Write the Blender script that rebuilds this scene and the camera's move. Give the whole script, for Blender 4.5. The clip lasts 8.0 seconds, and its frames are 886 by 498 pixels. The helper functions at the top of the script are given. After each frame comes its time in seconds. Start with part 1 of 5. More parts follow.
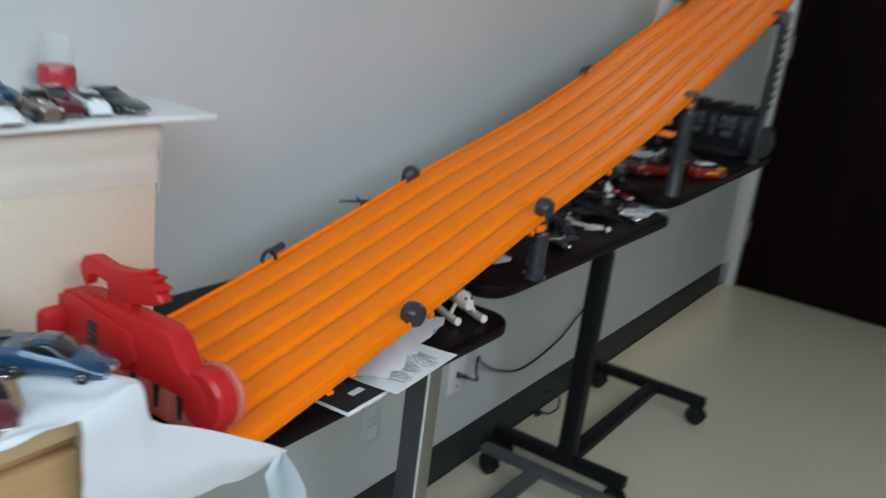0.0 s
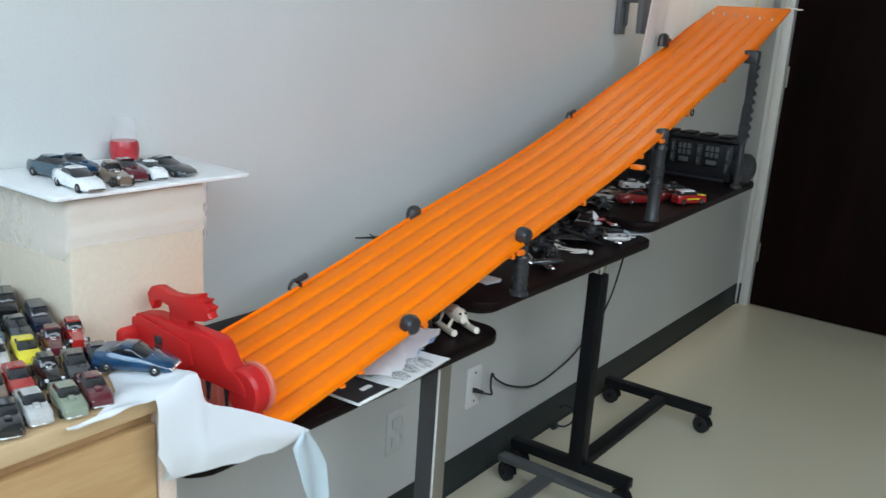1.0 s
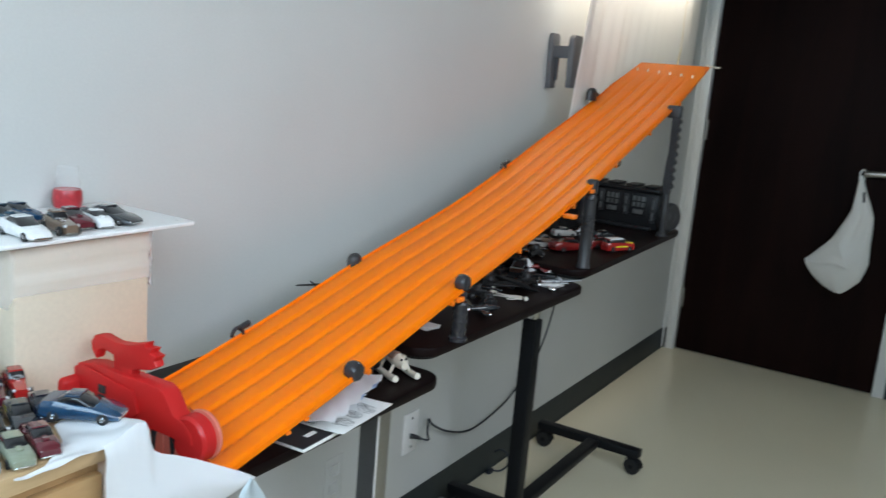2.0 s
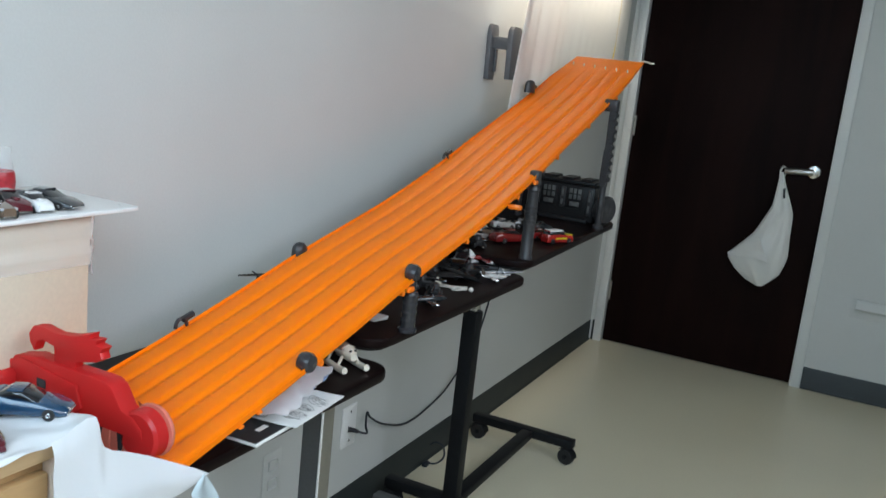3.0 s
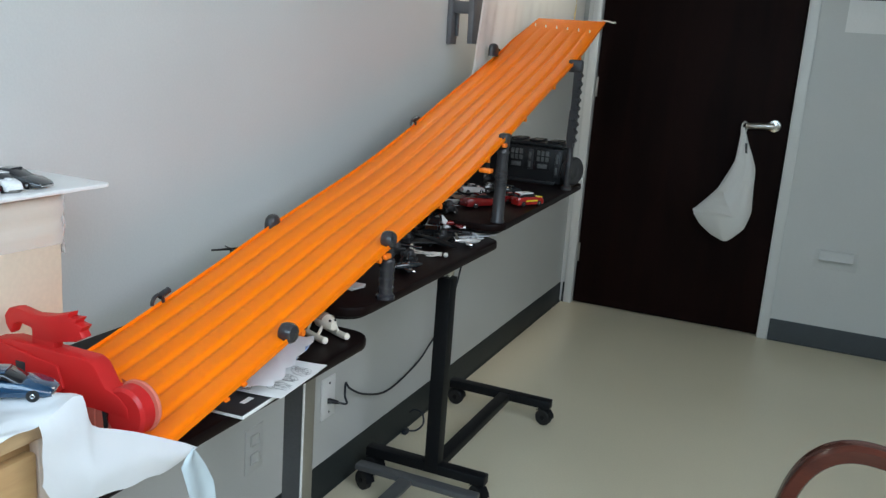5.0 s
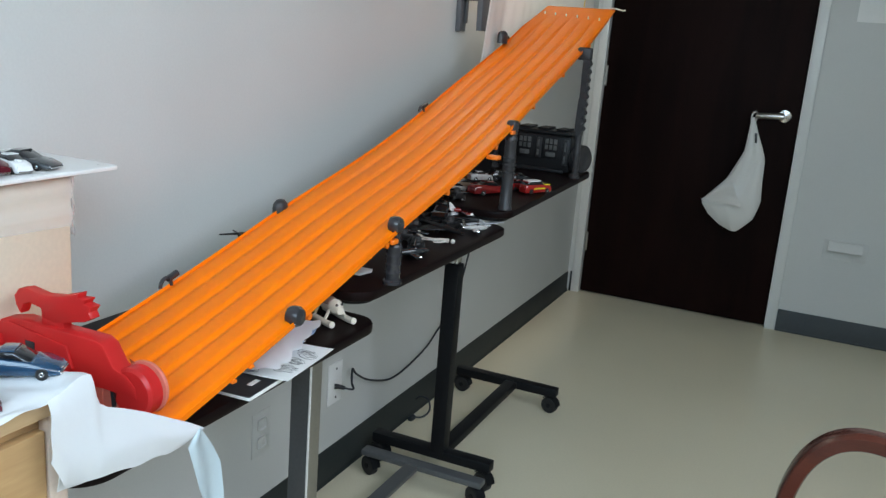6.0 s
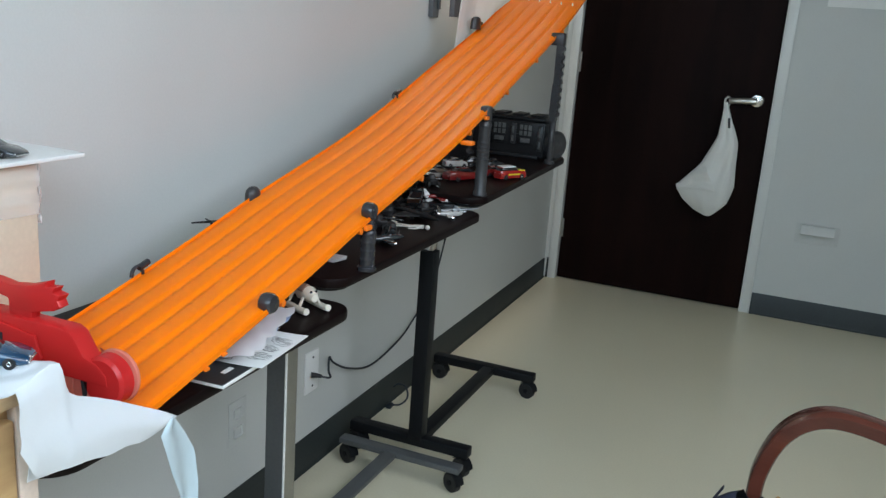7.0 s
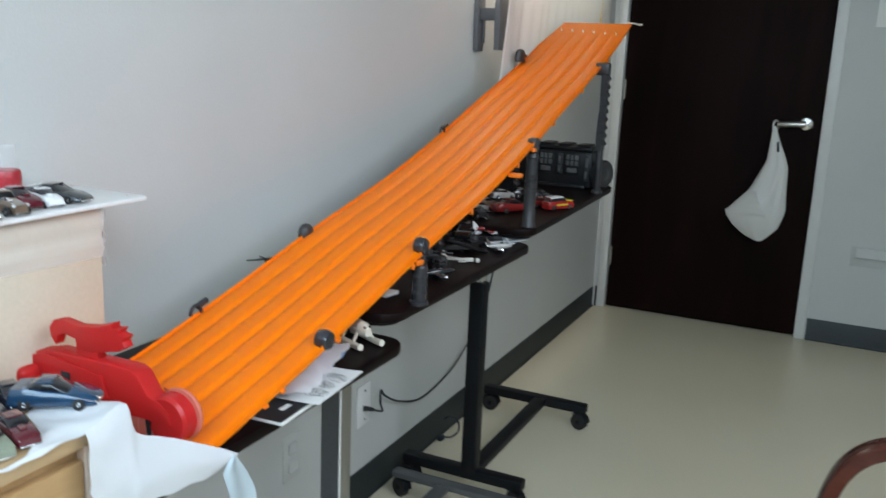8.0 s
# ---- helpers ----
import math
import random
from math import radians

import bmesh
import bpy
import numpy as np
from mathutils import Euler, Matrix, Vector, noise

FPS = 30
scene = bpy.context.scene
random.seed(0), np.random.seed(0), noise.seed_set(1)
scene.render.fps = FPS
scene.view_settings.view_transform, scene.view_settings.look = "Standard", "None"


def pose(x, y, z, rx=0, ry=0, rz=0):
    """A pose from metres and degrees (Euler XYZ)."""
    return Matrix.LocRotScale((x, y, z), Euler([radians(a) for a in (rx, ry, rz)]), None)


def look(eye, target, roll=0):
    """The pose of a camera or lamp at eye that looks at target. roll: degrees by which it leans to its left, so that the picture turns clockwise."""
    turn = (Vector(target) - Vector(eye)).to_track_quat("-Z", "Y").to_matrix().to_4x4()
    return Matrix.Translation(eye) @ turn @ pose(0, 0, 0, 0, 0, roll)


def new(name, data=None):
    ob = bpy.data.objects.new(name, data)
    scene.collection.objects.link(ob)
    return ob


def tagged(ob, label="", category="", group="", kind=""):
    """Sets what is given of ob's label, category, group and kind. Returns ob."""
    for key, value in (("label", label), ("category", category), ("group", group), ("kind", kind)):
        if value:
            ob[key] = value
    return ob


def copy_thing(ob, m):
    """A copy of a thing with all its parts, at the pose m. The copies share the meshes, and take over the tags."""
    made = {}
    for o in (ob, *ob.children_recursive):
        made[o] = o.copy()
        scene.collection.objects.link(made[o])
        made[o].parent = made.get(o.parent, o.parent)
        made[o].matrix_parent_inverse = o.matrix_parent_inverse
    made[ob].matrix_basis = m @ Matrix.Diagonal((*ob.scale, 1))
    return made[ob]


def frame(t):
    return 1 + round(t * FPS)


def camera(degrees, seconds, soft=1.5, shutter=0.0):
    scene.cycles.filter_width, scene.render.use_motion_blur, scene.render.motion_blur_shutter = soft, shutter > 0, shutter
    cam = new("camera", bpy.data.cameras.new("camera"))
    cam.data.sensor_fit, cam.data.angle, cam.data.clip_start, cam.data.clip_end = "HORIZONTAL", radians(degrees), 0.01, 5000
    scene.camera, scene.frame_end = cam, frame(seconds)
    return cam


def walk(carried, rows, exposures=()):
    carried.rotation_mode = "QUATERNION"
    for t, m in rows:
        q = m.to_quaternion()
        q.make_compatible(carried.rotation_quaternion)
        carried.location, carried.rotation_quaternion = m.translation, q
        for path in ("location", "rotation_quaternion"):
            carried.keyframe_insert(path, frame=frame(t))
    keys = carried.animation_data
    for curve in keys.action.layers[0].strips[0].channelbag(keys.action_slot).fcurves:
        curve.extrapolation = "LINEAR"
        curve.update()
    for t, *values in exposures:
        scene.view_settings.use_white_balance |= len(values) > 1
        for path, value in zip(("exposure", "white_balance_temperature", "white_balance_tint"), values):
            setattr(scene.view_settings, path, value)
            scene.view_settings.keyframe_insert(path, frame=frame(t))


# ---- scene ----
cam = camera(54.2, 8.0, soft=1.4, shutter=0.7)
PATH = [
    (0, (0.998, 0.126, 1.209), (-0.027, 1.739, 0.62), 7.2),
    (0.2, (1.014, 0.015, 1.219), (0.049, 1.692, 0.714), 6.7),
    (0.5, (1.065, -0.048, 1.273), (0.091, 1.636, 0.812), 5.6),
    (0.8, (1.155, -0.04, 1.266), (0.113, 1.599, 0.791), 5.2),
    (1, (1.204, -0.042, 1.27), (0.081, 1.531, 0.756), 3.8),
    (1.3, (1.241, -0.053, 1.278), (0.136, 1.538, 0.782), 3.1),
    (1.5, (1.222, -0.053, 1.277), (0.155, 1.577, 0.827), 3.4),
    (1.7, (1.22, -0.084, 1.284), (0.163, 1.561, 0.866), 4.0),
    (2.8, (1.149, -0.085, 1.266), (0.307, 1.687, 0.879), 6.5),
    (3, (1.147, -0.091, 1.263), (0.302, 1.678, 0.866), 6.2),
    (3.5, (1.139, -0.095, 1.254), (0.342, 1.68, 0.792), 5.1),
    (4, (1.123, -0.096, 1.25), (0.33, 1.676, 0.769), 4.5),
    (4.5, (1.124, -0.096, 1.25), (0.355, 1.694, 0.798), 4.2),
    (5.8, (1.139, -0.106, 1.246), (0.382, 1.685, 0.775), 4.1),
    (6, (1.135, -0.103, 1.244), (0.361, 1.678, 0.764), 4.5),
    (6.5, (1.134, -0.102, 1.244), (0.374, 1.681, 0.75), 4.7),
    (7, (1.141, -0.099, 1.237), (0.418, 1.697, 0.737), 4.2),
    (7.5, (1.139, -0.114, 1.24), (0.379, 1.673, 0.76), 4.2),
    (8, (1.132, -0.11, 1.247), (0.305, 1.657, 0.806), 2.4),
]
walk(cam, [(t, look(eye, target, roll)) for t, eye, target, roll in PATH],
     [(0.0, -0.31), (0.4, -0.05), (0.6, 0.0), (2.8, -0.02), (4.7, -0.02), (5.8, 0.05), (8.0, 0.05)])

# ---- light ----
world = bpy.data.worlds.new("world")
scene.world = world
world.use_nodes = True
wn = world.node_tree
sky = wn.nodes.new("ShaderNodeTexSky")
sky.sky_type, sky.sun_disc = "NISHITA", False
sky.sun_elevation, sky.sun_rotation = radians(38), radians(248)
wn.nodes["Background"].inputs["Strength"].default_value = 0.12
wn.links.new(sky.outputs["Color"], wn.nodes["Background"].inputs["Color"])
sun = new("sun", bpy.data.lights.new("sun", "SUN"))
sun.data.energy, sun.data.angle, sun.data.color = 0.6, radians(12), (1, 0.95, 0.88)
sun.matrix_world = look((-5, -2, 4), (0, 0.5, 0))
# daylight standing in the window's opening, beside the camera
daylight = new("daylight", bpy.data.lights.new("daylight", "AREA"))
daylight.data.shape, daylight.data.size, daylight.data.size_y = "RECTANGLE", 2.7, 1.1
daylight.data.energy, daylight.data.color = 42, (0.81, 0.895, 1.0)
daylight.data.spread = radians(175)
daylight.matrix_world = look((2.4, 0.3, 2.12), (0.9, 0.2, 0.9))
# daylight in an unseen second window, added behind the camera for the near side
daylight_back = new("daylight_back", bpy.data.lights.new("daylight_back", "AREA"))
daylight_back.data.shape, daylight_back.data.size, daylight_back.data.size_y = "RECTANGLE", 1.7, 1.2
daylight_back.data.energy, daylight_back.data.color = 38.5, (0.58, 0.81, 1.0)
daylight_back.data.spread = radians(170)
daylight_back.matrix_world = look((1.3, -1.16, 1.95), (1.0, 0.5, 0.3))
# the lit bed-head lamp on the wall, behind the curtain
lamp_glow = new("wall_lamp_light", bpy.data.lights.new("wall_lamp_light", "AREA"))
lamp_glow.data.shape, lamp_glow.data.size, lamp_glow.data.size_y = "RECTANGLE", 1.3, 0.06
lamp_glow.data.energy, lamp_glow.data.color = 2.6, (1, 0.88, 0.72)
lamp_glow.matrix_world = pose(0.055, 3.0, 1.70, 0, 0, 90)
scene.view_settings.exposure = 0.0


# ---- materials ----
def nodes_of(name):
    m = bpy.data.materials.new(name)
    m.use_nodes = True
    return m, m.node_tree, m.node_tree.nodes["Principled BSDF"]


def mat(name, color, rough=0.5, metal=0.0, spread=0.08, scale=9.0, fine=160.0, bump=0.05, coat=0.0, wear=0.0, random_tint=0.0, even=False, **extra):
    """A painted, moulded or natural surface: large mottling, fine grain, a little relief and uneven gloss."""
    m, tree, bsdf = nodes_of(name)
    n, ln = tree.nodes, tree.links.new
    coord = n.new("ShaderNodeTexCoord")
    big = n.new("ShaderNodeTexNoise")
    big.inputs["Scale"].default_value, big.inputs["Detail"].default_value = scale, 5
    small = n.new("ShaderNodeTexNoise")
    small.inputs["Scale"].default_value, small.inputs["Detail"].default_value = fine, 3
    for t in (big, small):
        ln(coord.outputs["Object"], t.inputs["Vector"])
    add = n.new("ShaderNodeMath")
    add.operation = "ADD"
    ln(big.outputs["Fac"], add.inputs[0])
    ln(small.outputs["Fac"], add.inputs[1])
    ramp = n.new("ShaderNodeMapRange")
    ramp.inputs["From Min"].default_value, ramp.inputs["From Max"].default_value = 0.7, 1.3
    ramp.inputs["To Min"].default_value, ramp.inputs["To Max"].default_value = 1 - spread, 1 + spread
    ln(add.outputs[0], ramp.inputs["Value"])
    hsv = n.new("ShaderNodeHueSaturation")
    hsv.inputs["Color"].default_value = (*color, 1)
    ln(ramp.outputs[0], hsv.inputs["Value"])
    if random_tint:
        info = n.new("ShaderNodeObjectInfo")
        tint = n.new("ShaderNodeMapRange")
        tint.inputs["To Min"].default_value, tint.inputs["To Max"].default_value = 0.5 - random_tint, 0.5 + random_tint
        ln(info.outputs["Random"], tint.inputs["Value"])
        ln(tint.outputs[0], hsv.inputs["Hue"])
    ln(hsv.outputs["Color"], bsdf.inputs["Base Color"])
    gloss = n.new("ShaderNodeMapRange")
    gloss.inputs["To Min"].default_value, gloss.inputs["To Max"].default_value = max(rough - 0.07, 0.02), min(rough + 0.09 + wear, 1)
    ln(big.outputs["Fac"], gloss.inputs["Value"])
    bsdf.inputs["Roughness"].default_value = rough
    if not even:
        ln(gloss.outputs[0], bsdf.inputs["Roughness"])
    bsdf.inputs["Metallic"].default_value, bsdf.inputs["Coat Weight"].default_value = metal, coat
    if bump:
        b = n.new("ShaderNodeBump")
        b.inputs["Strength"].default_value, b.inputs["Distance"].default_value = bump, 0.002
        ln(small.outputs["Fac"], b.inputs["Height"])
        ln(b.outputs["Normal"], bsdf.inputs["Normal"])
    for key, value in extra.items():
        bsdf.inputs[key.replace("_", " ")].default_value = value
    return m


def wood(name, light, dark, axis="Y", rough=0.45, scale=14.0, shine=0.5):
    """Straight grain along one axis with fine pores."""
    m, tree, bsdf = nodes_of(name)
    n, ln = tree.nodes, tree.links.new
    coord, mapping = n.new("ShaderNodeTexCoord"), n.new("ShaderNodeMapping")
    stretch = {"X": (0.12, 1, 1), "Y": (1, 0.12, 1), "Z": (1, 1, 0.12)}[axis]
    mapping.inputs["Scale"].default_value = stretch
    ln(coord.outputs["Object"], mapping.inputs["Vector"])
    a, b = n.new("ShaderNodeTexNoise"), n.new("ShaderNodeTexNoise")
    a.inputs["Scale"].default_value, a.inputs["Detail"].default_value, a.inputs["Distortion"].default_value = scale, 6, 1.2
    b.inputs["Scale"].default_value, b.inputs["Detail"].default_value = scale * 14, 3
    mix = n.new("ShaderNodeMath")
    mix.operation = "MULTIPLY_ADD"
    mix.inputs[1].default_value = 0.3
    for t in (a, b):
        ln(mapping.outputs[0], t.inputs["Vector"])
    ln(b.outputs["Fac"], mix.inputs[0])
    ln(a.outputs["Fac"], mix.inputs[2])
    ramp = n.new("ShaderNodeValToRGB")
    ramp.color_ramp.elements[0].position, ramp.color_ramp.elements[1].position = 0.42, 0.82
    ramp.color_ramp.elements[0].color, ramp.color_ramp.elements[1].color = (*dark, 1), (*light, 1)
    ln(mix.outputs[0], ramp.inputs["Fac"])
    ln(ramp.outputs["Color"], bsdf.inputs["Base Color"])
    bsdf.inputs["Roughness"].default_value = rough
    bsdf.inputs["Specular IOR Level"].default_value = shine
    bp = n.new("ShaderNodeBump")
    bp.inputs["Strength"].default_value, bp.inputs["Distance"].default_value = 0.12, 0.001
    ln(mix.outputs[0], bp.inputs["Height"])
    ln(bp.outputs["Normal"], bsdf.inputs["Normal"])
    return m


def thin(name, color, rough, through_light, clear=0.0, bump=0.3, scale=30.0):
    """Film, sheer cloth and thin plastic: diffuse, translucent and partly clear."""
    m, tree, bsdf = nodes_of(name)
    n, ln = tree.nodes, tree.links.new
    trans, see, out = n.new("ShaderNodeBsdfTranslucent"), n.new("ShaderNodeBsdfTransparent"), n["Material Output"]
    bsdf.inputs["Base Color"].default_value = (*color, 1)
    bsdf.inputs["Roughness"].default_value = rough
    trans.inputs["Color"].default_value = (*color, 1)
    coord, noise_ = n.new("ShaderNodeTexCoord"), n.new("ShaderNodeTexNoise")
    noise_.inputs["Scale"].default_value, noise_.inputs["Detail"].default_value = scale, 4
    ln(coord.outputs["Object"], noise_.inputs["Vector"])
    bp = n.new("ShaderNodeBump")
    bp.inputs["Strength"].default_value, bp.inputs["Distance"].default_value = bump, 0.004
    ln(noise_.outputs["Fac"], bp.inputs["Height"])
    ln(bp.outputs["Normal"], bsdf.inputs["Normal"])
    a, b = n.new("ShaderNodeMixShader"), n.new("ShaderNodeMixShader")
    a.inputs[0].default_value, b.inputs[0].default_value = through_light, clear
    ln(bsdf.outputs[0], a.inputs[1])
    ln(trans.outputs[0], a.inputs[2])
    ln(a.outputs[0], b.inputs[1])
    ln(see.outputs[0], b.inputs[2])
    ln(b.outputs[0], out.inputs["Surface"])
    return m


M = {
    "wall": mat("wall_paint", (0.58, 0.59, 0.57), 0.55, spread=0.03, scale=3, fine=220, bump=0.12),
    # ceiling out of view, its colour lowered to cut bounced light
    "ceiling": mat("dimmed_ceiling_tile", (0.50, 0.49, 0.45), 0.9, spread=0.05),
    # walls out of view, darkened and warmed to steer the bounced light
    "wall_unseen": mat("dimmed_wall_paint", (0.38, 0.35, 0.29), 0.6, spread=0.04, scale=3, fine=220, bump=0.1),
    "floor": mat("vinyl_floor", (0.74, 0.675, 0.50), 0.28, spread=0.035, scale=1.5, fine=150, bump=0.0, even=True),
    "rubber": mat("rubber_base", (0.028, 0.034, 0.034), 0.42, spread=0.15, bump=0.06, Specular_IOR_Level=0.3),
    "door": wood("dark_door_veneer", (0.012, 0.0042, 0.0034), (0.005, 0.0016, 0.0014), "Z", 0.6, 9, 0.08),
    "frame": mat("frame_paint", (0.68, 0.685, 0.66), 0.35, spread=0.03, bump=0.04),
    "orange": mat("orange_track_plastic", (1.0, 0.208, 0.0), 0.40, spread=0.03, bump=0.0, scale=5, fine=90, Specular_IOR_Level=0.2, Subsurface_Weight=0.12, Subsurface_Scale=0.003),
    "orange_dark": mat("orange_clip_plastic", (0.9, 0.19, 0.006), 0.35, spread=0.05),
    "red": thin("red_gate_plastic", (0.76, 0.036, 0.036), 0.24, 0.38, 0.08, 0.06, 40),
    "red_pale": thin("pale_red_plastic", (0.80, 0.24, 0.18), 0.38, 0.3, 0.12, 0.06, 40),
    "tabletop": wood("dark_laminate", (0.011, 0.0055, 0.0052), (0.005, 0.003, 0.0032), "Y", 0.42, 10, 0.09),
    "edge": mat("black_edge_band", (0.012, 0.011, 0.012), 0.35, spread=0.1, Specular_IOR_Level=0.3),
    "black_metal": mat("black_painted_metal", (0.007, 0.0075, 0.009), 0.42, spread=0.15, wear=0.1, Specular_IOR_Level=0.2),
    "gray_metal": mat("champagne_painted_metal", (0.30, 0.285, 0.245), 0.36, metal=0.55, spread=0.06),
    "dark_metal": mat("dark_gray_metal", (0.12, 0.125, 0.13), 0.4, metal=0.4, spread=0.08),
    "chrome": mat("chrome", (0.75, 0.75, 0.76), 0.14, metal=1.0, spread=0.04, bump=0.0),
    "steel": mat("brushed_steel", (0.62, 0.61, 0.58), 0.3, metal=1.0, spread=0.05),
    "tyre": mat("black_rubber", (0.012, 0.012, 0.013), 0.6, spread=0.2),
    "post": mat("gray_support_plastic", (0.034, 0.033, 0.037), 0.2, spread=0.1, bump=0.05),
    "post_dark": mat("dark_support_plastic", (0.035, 0.034, 0.036), 0.36, spread=0.12, bump=0.05),
    "case": mat("black_case_plastic", (0.014, 0.014, 0.015), 0.38, spread=0.15, Specular_IOR_Level=0.3),
    "case_window": mat("case_label", (0.12, 0.124, 0.12), 0.3, spread=0.35, scale=60),
    "cream": mat("cream_box_card", (0.66, 0.56, 0.43), 0.6, spread=0.05, scale=4),
    "white": mat("white_plastic", (0.80, 0.80, 0.79), 0.3, spread=0.03),
    "ivory": mat("ivory_plastic", (0.80, 0.74, 0.62), 0.38, spread=0.06),
    "tan": mat("brownish_plastic", (0.30, 0.20, 0.15), 0.45, spread=0.15),
    "bone": mat("bone_white_plastic", (0.78, 0.74, 0.66), 0.4, spread=0.1),
    "paper": mat("white_paper", (0.82, 0.82, 0.80), 0.8, spread=0.03),
    "ink": mat("gray_print", (0.13, 0.127, 0.125), 0.8, spread=0.3, scale=80),
    "blue_card": mat("blue_print", (0.36, 0.50, 0.74), 0.5, spread=0.15, scale=40),
    "yellow_card": mat("yellow_print", (0.75, 0.55, 0.10), 0.5, spread=0.1, scale=40),
    "cover": mat("black_book_cover", (0.018, 0.017, 0.019), 0.4, spread=0.2),
    "oak": wood("oak_veneer", (0.56, 0.36, 0.17), (0.40, 0.23, 0.10), "Y", 0.42, 16),
    "oak_edge": wood("pale_oak_edge", (0.62, 0.44, 0.25), (0.50, 0.33, 0.17), "Y", 0.42, 16),
    "stile": mat("pale_stile", (0.66, 0.52, 0.42), 0.5, spread=0.07),
    "cherry": wood("cherry_stained_wood", (0.12, 0.034, 0.021), (0.07, 0.019, 0.013), "X", 0.22, 18),
    "navy": mat("navy_cloth", (0.010, 0.012, 0.028), 0.8, spread=0.3, fine=400, bump=0.3),
    "seat": mat("dark_vinyl", (0.05, 0.035, 0.033), 0.5, spread=0.15),
    "gold": mat("gold_trim", (0.65, 0.40, 0.12), 0.4, metal=0.3, spread=0.2, scale=60),
    "bag": thin("white_carrier_bag", (0.84, 0.83, 0.79), 0.32, 0.18, 0.02, 0.5, 22),
    "sheet": thin("white_plastic_sheet", (0.90, 0.92, 0.94), 0.35, 0.3, 0.04, 0.35, 18),
    "sheet_clear": thin("clear_blue_sheet", (0.78, 0.90, 0.95), 0.25, 0.35, 0.22, 0.5, 25),
    "film": thin("stretch_film", (0.92, 0.89, 0.90), 0.14, 0.2, 0.7, 1.0, 38),
    "filler": mat("red_sleeve_plastic", (0.42, 0.03, 0.038), 0.3, spread=0.25, scale=70),
    "clear_film": thin("clear_plastic", (0.86, 0.87, 0.87), 0.1, 0.1, 0.93, 0.3, 25),
    "outlet": mat("pale_outlet_plastic", (0.585, 0.595, 0.575), 0.45, spread=0.03),
    "cloth": thin("white_curtain_cloth", (0.94, 0.925, 0.90), 0.85, 0.42, 0.0, 0.2, 200),
    "string": mat("yellow_string", (0.75, 0.52, 0.06), 0.8, spread=0.2, fine=600),
    "cord": mat("black_cord", (0.012, 0.018, 0.026), 0.45, spread=0.1),
    "bracket": mat("gray_bracket", (0.11, 0.11, 0.115), 0.45, spread=0.08),
    "glass_dark": mat("tinted_window", (0.012, 0.013, 0.016), 0.08, spread=0.1, bump=0, coat=0.5),
    "lens": mat("clear_lens", (0.75, 0.76, 0.78), 0.1, spread=0.05, metal=0.4, bump=0),
}
for paint, color in {
    "white": (0.80, 0.80, 0.80), "charcoal": (0.03, 0.034, 0.038), "maroon": (0.10, 0.012, 0.02), "bronze": (0.17, 0.115, 0.08),
    "blue": (0.010, 0.046, 0.10), "navy": (0.012, 0.016, 0.032), "yellow": (0.72, 0.60, 0.02), "red": (0.36, 0.016, 0.014),
    "orange": (0.75, 0.17, 0.02), "silver": (0.46, 0.45, 0.43), "sage": (0.23, 0.26, 0.19), "green": (0.035, 0.075, 0.05),
    # first here: red for toys under the track, darkened for the shade there
    "shaded_red": (0.22, 0.012, 0.012), "black": (0.012, 0.012, 0.013), "teal": (0.035, 0.075, 0.105), "flame": (0.55, 0.06, 0.012), "cream": (0.62, 0.58, 0.46),
}.items():
    M["car_" + paint] = mat("toy_car_" + paint + "_paint", color, 0.10, spread=0.12, scale=60, fine=500, bump=0.0, coat=0.9)
glass, gtree, gb = nodes_of("clear_glass")
gb.inputs["Transmission Weight"].default_value, gb.inputs["Roughness"].default_value, gb.inputs["IOR"].default_value = 1.0, 0.03, 1.45
M["glass"] = glass
lampm, ltree, lb = nodes_of("lit_lamp_glass")
lb.inputs["Emission Color"].default_value, lb.inputs["Emission Strength"].default_value = (1, 0.96, 0.92, 1), 3.0
M["lamp"] = lampm


# ---- building blocks ----
def box(bm, x0, x1, y0, y1, z0, z1, bevel=0.0, seg=2, m=None):
    t = Matrix.LocRotScale(((x0 + x1) / 2, (y0 + y1) / 2, (z0 + z1) / 2), None, (abs(x1 - x0), abs(y1 - y0), abs(z1 - z0)))
    verts = bmesh.ops.create_cube(bm, size=1, matrix=(m @ t) if m else t)["verts"]
    if bevel:
        edges = list({e for v in verts for e in v.link_edges})
        bmesh.ops.bevel(bm, geom=edges, offset=bevel, segments=seg, profile=0.5, affect="EDGES")
    return bm


def slab(bm, outline, z0, z1, bevel=0.0, m=None):
    """An upright prism over a plan outline, its top and bottom rims rounded."""
    m = m or Matrix()
    low = [bm.verts.new(m @ Vector((x, y, z0))) for x, y in outline]
    face = bm.faces.new(low)
    up = bmesh.ops.extrude_face_region(bm, geom=[face])
    top = [v for v in up["geom"] if isinstance(v, bmesh.types.BMVert)]
    bmesh.ops.translate(bm, verts=top, vec=m.to_3x3() @ Vector((0, 0, z1 - z0)))
    bmesh.ops.recalc_face_normals(bm, faces=bm.faces)
    if bevel:
        ids = set(top) | set(low)
        edges = [e for e in bm.edges if e.verts[0] in ids and e.verts[1] in ids and ((e.verts[0] in low) == (e.verts[1] in low))]
        bmesh.ops.bevel(bm, geom=edges, offset=bevel, segments=2, profile=0.5, affect="EDGES")
    return bm


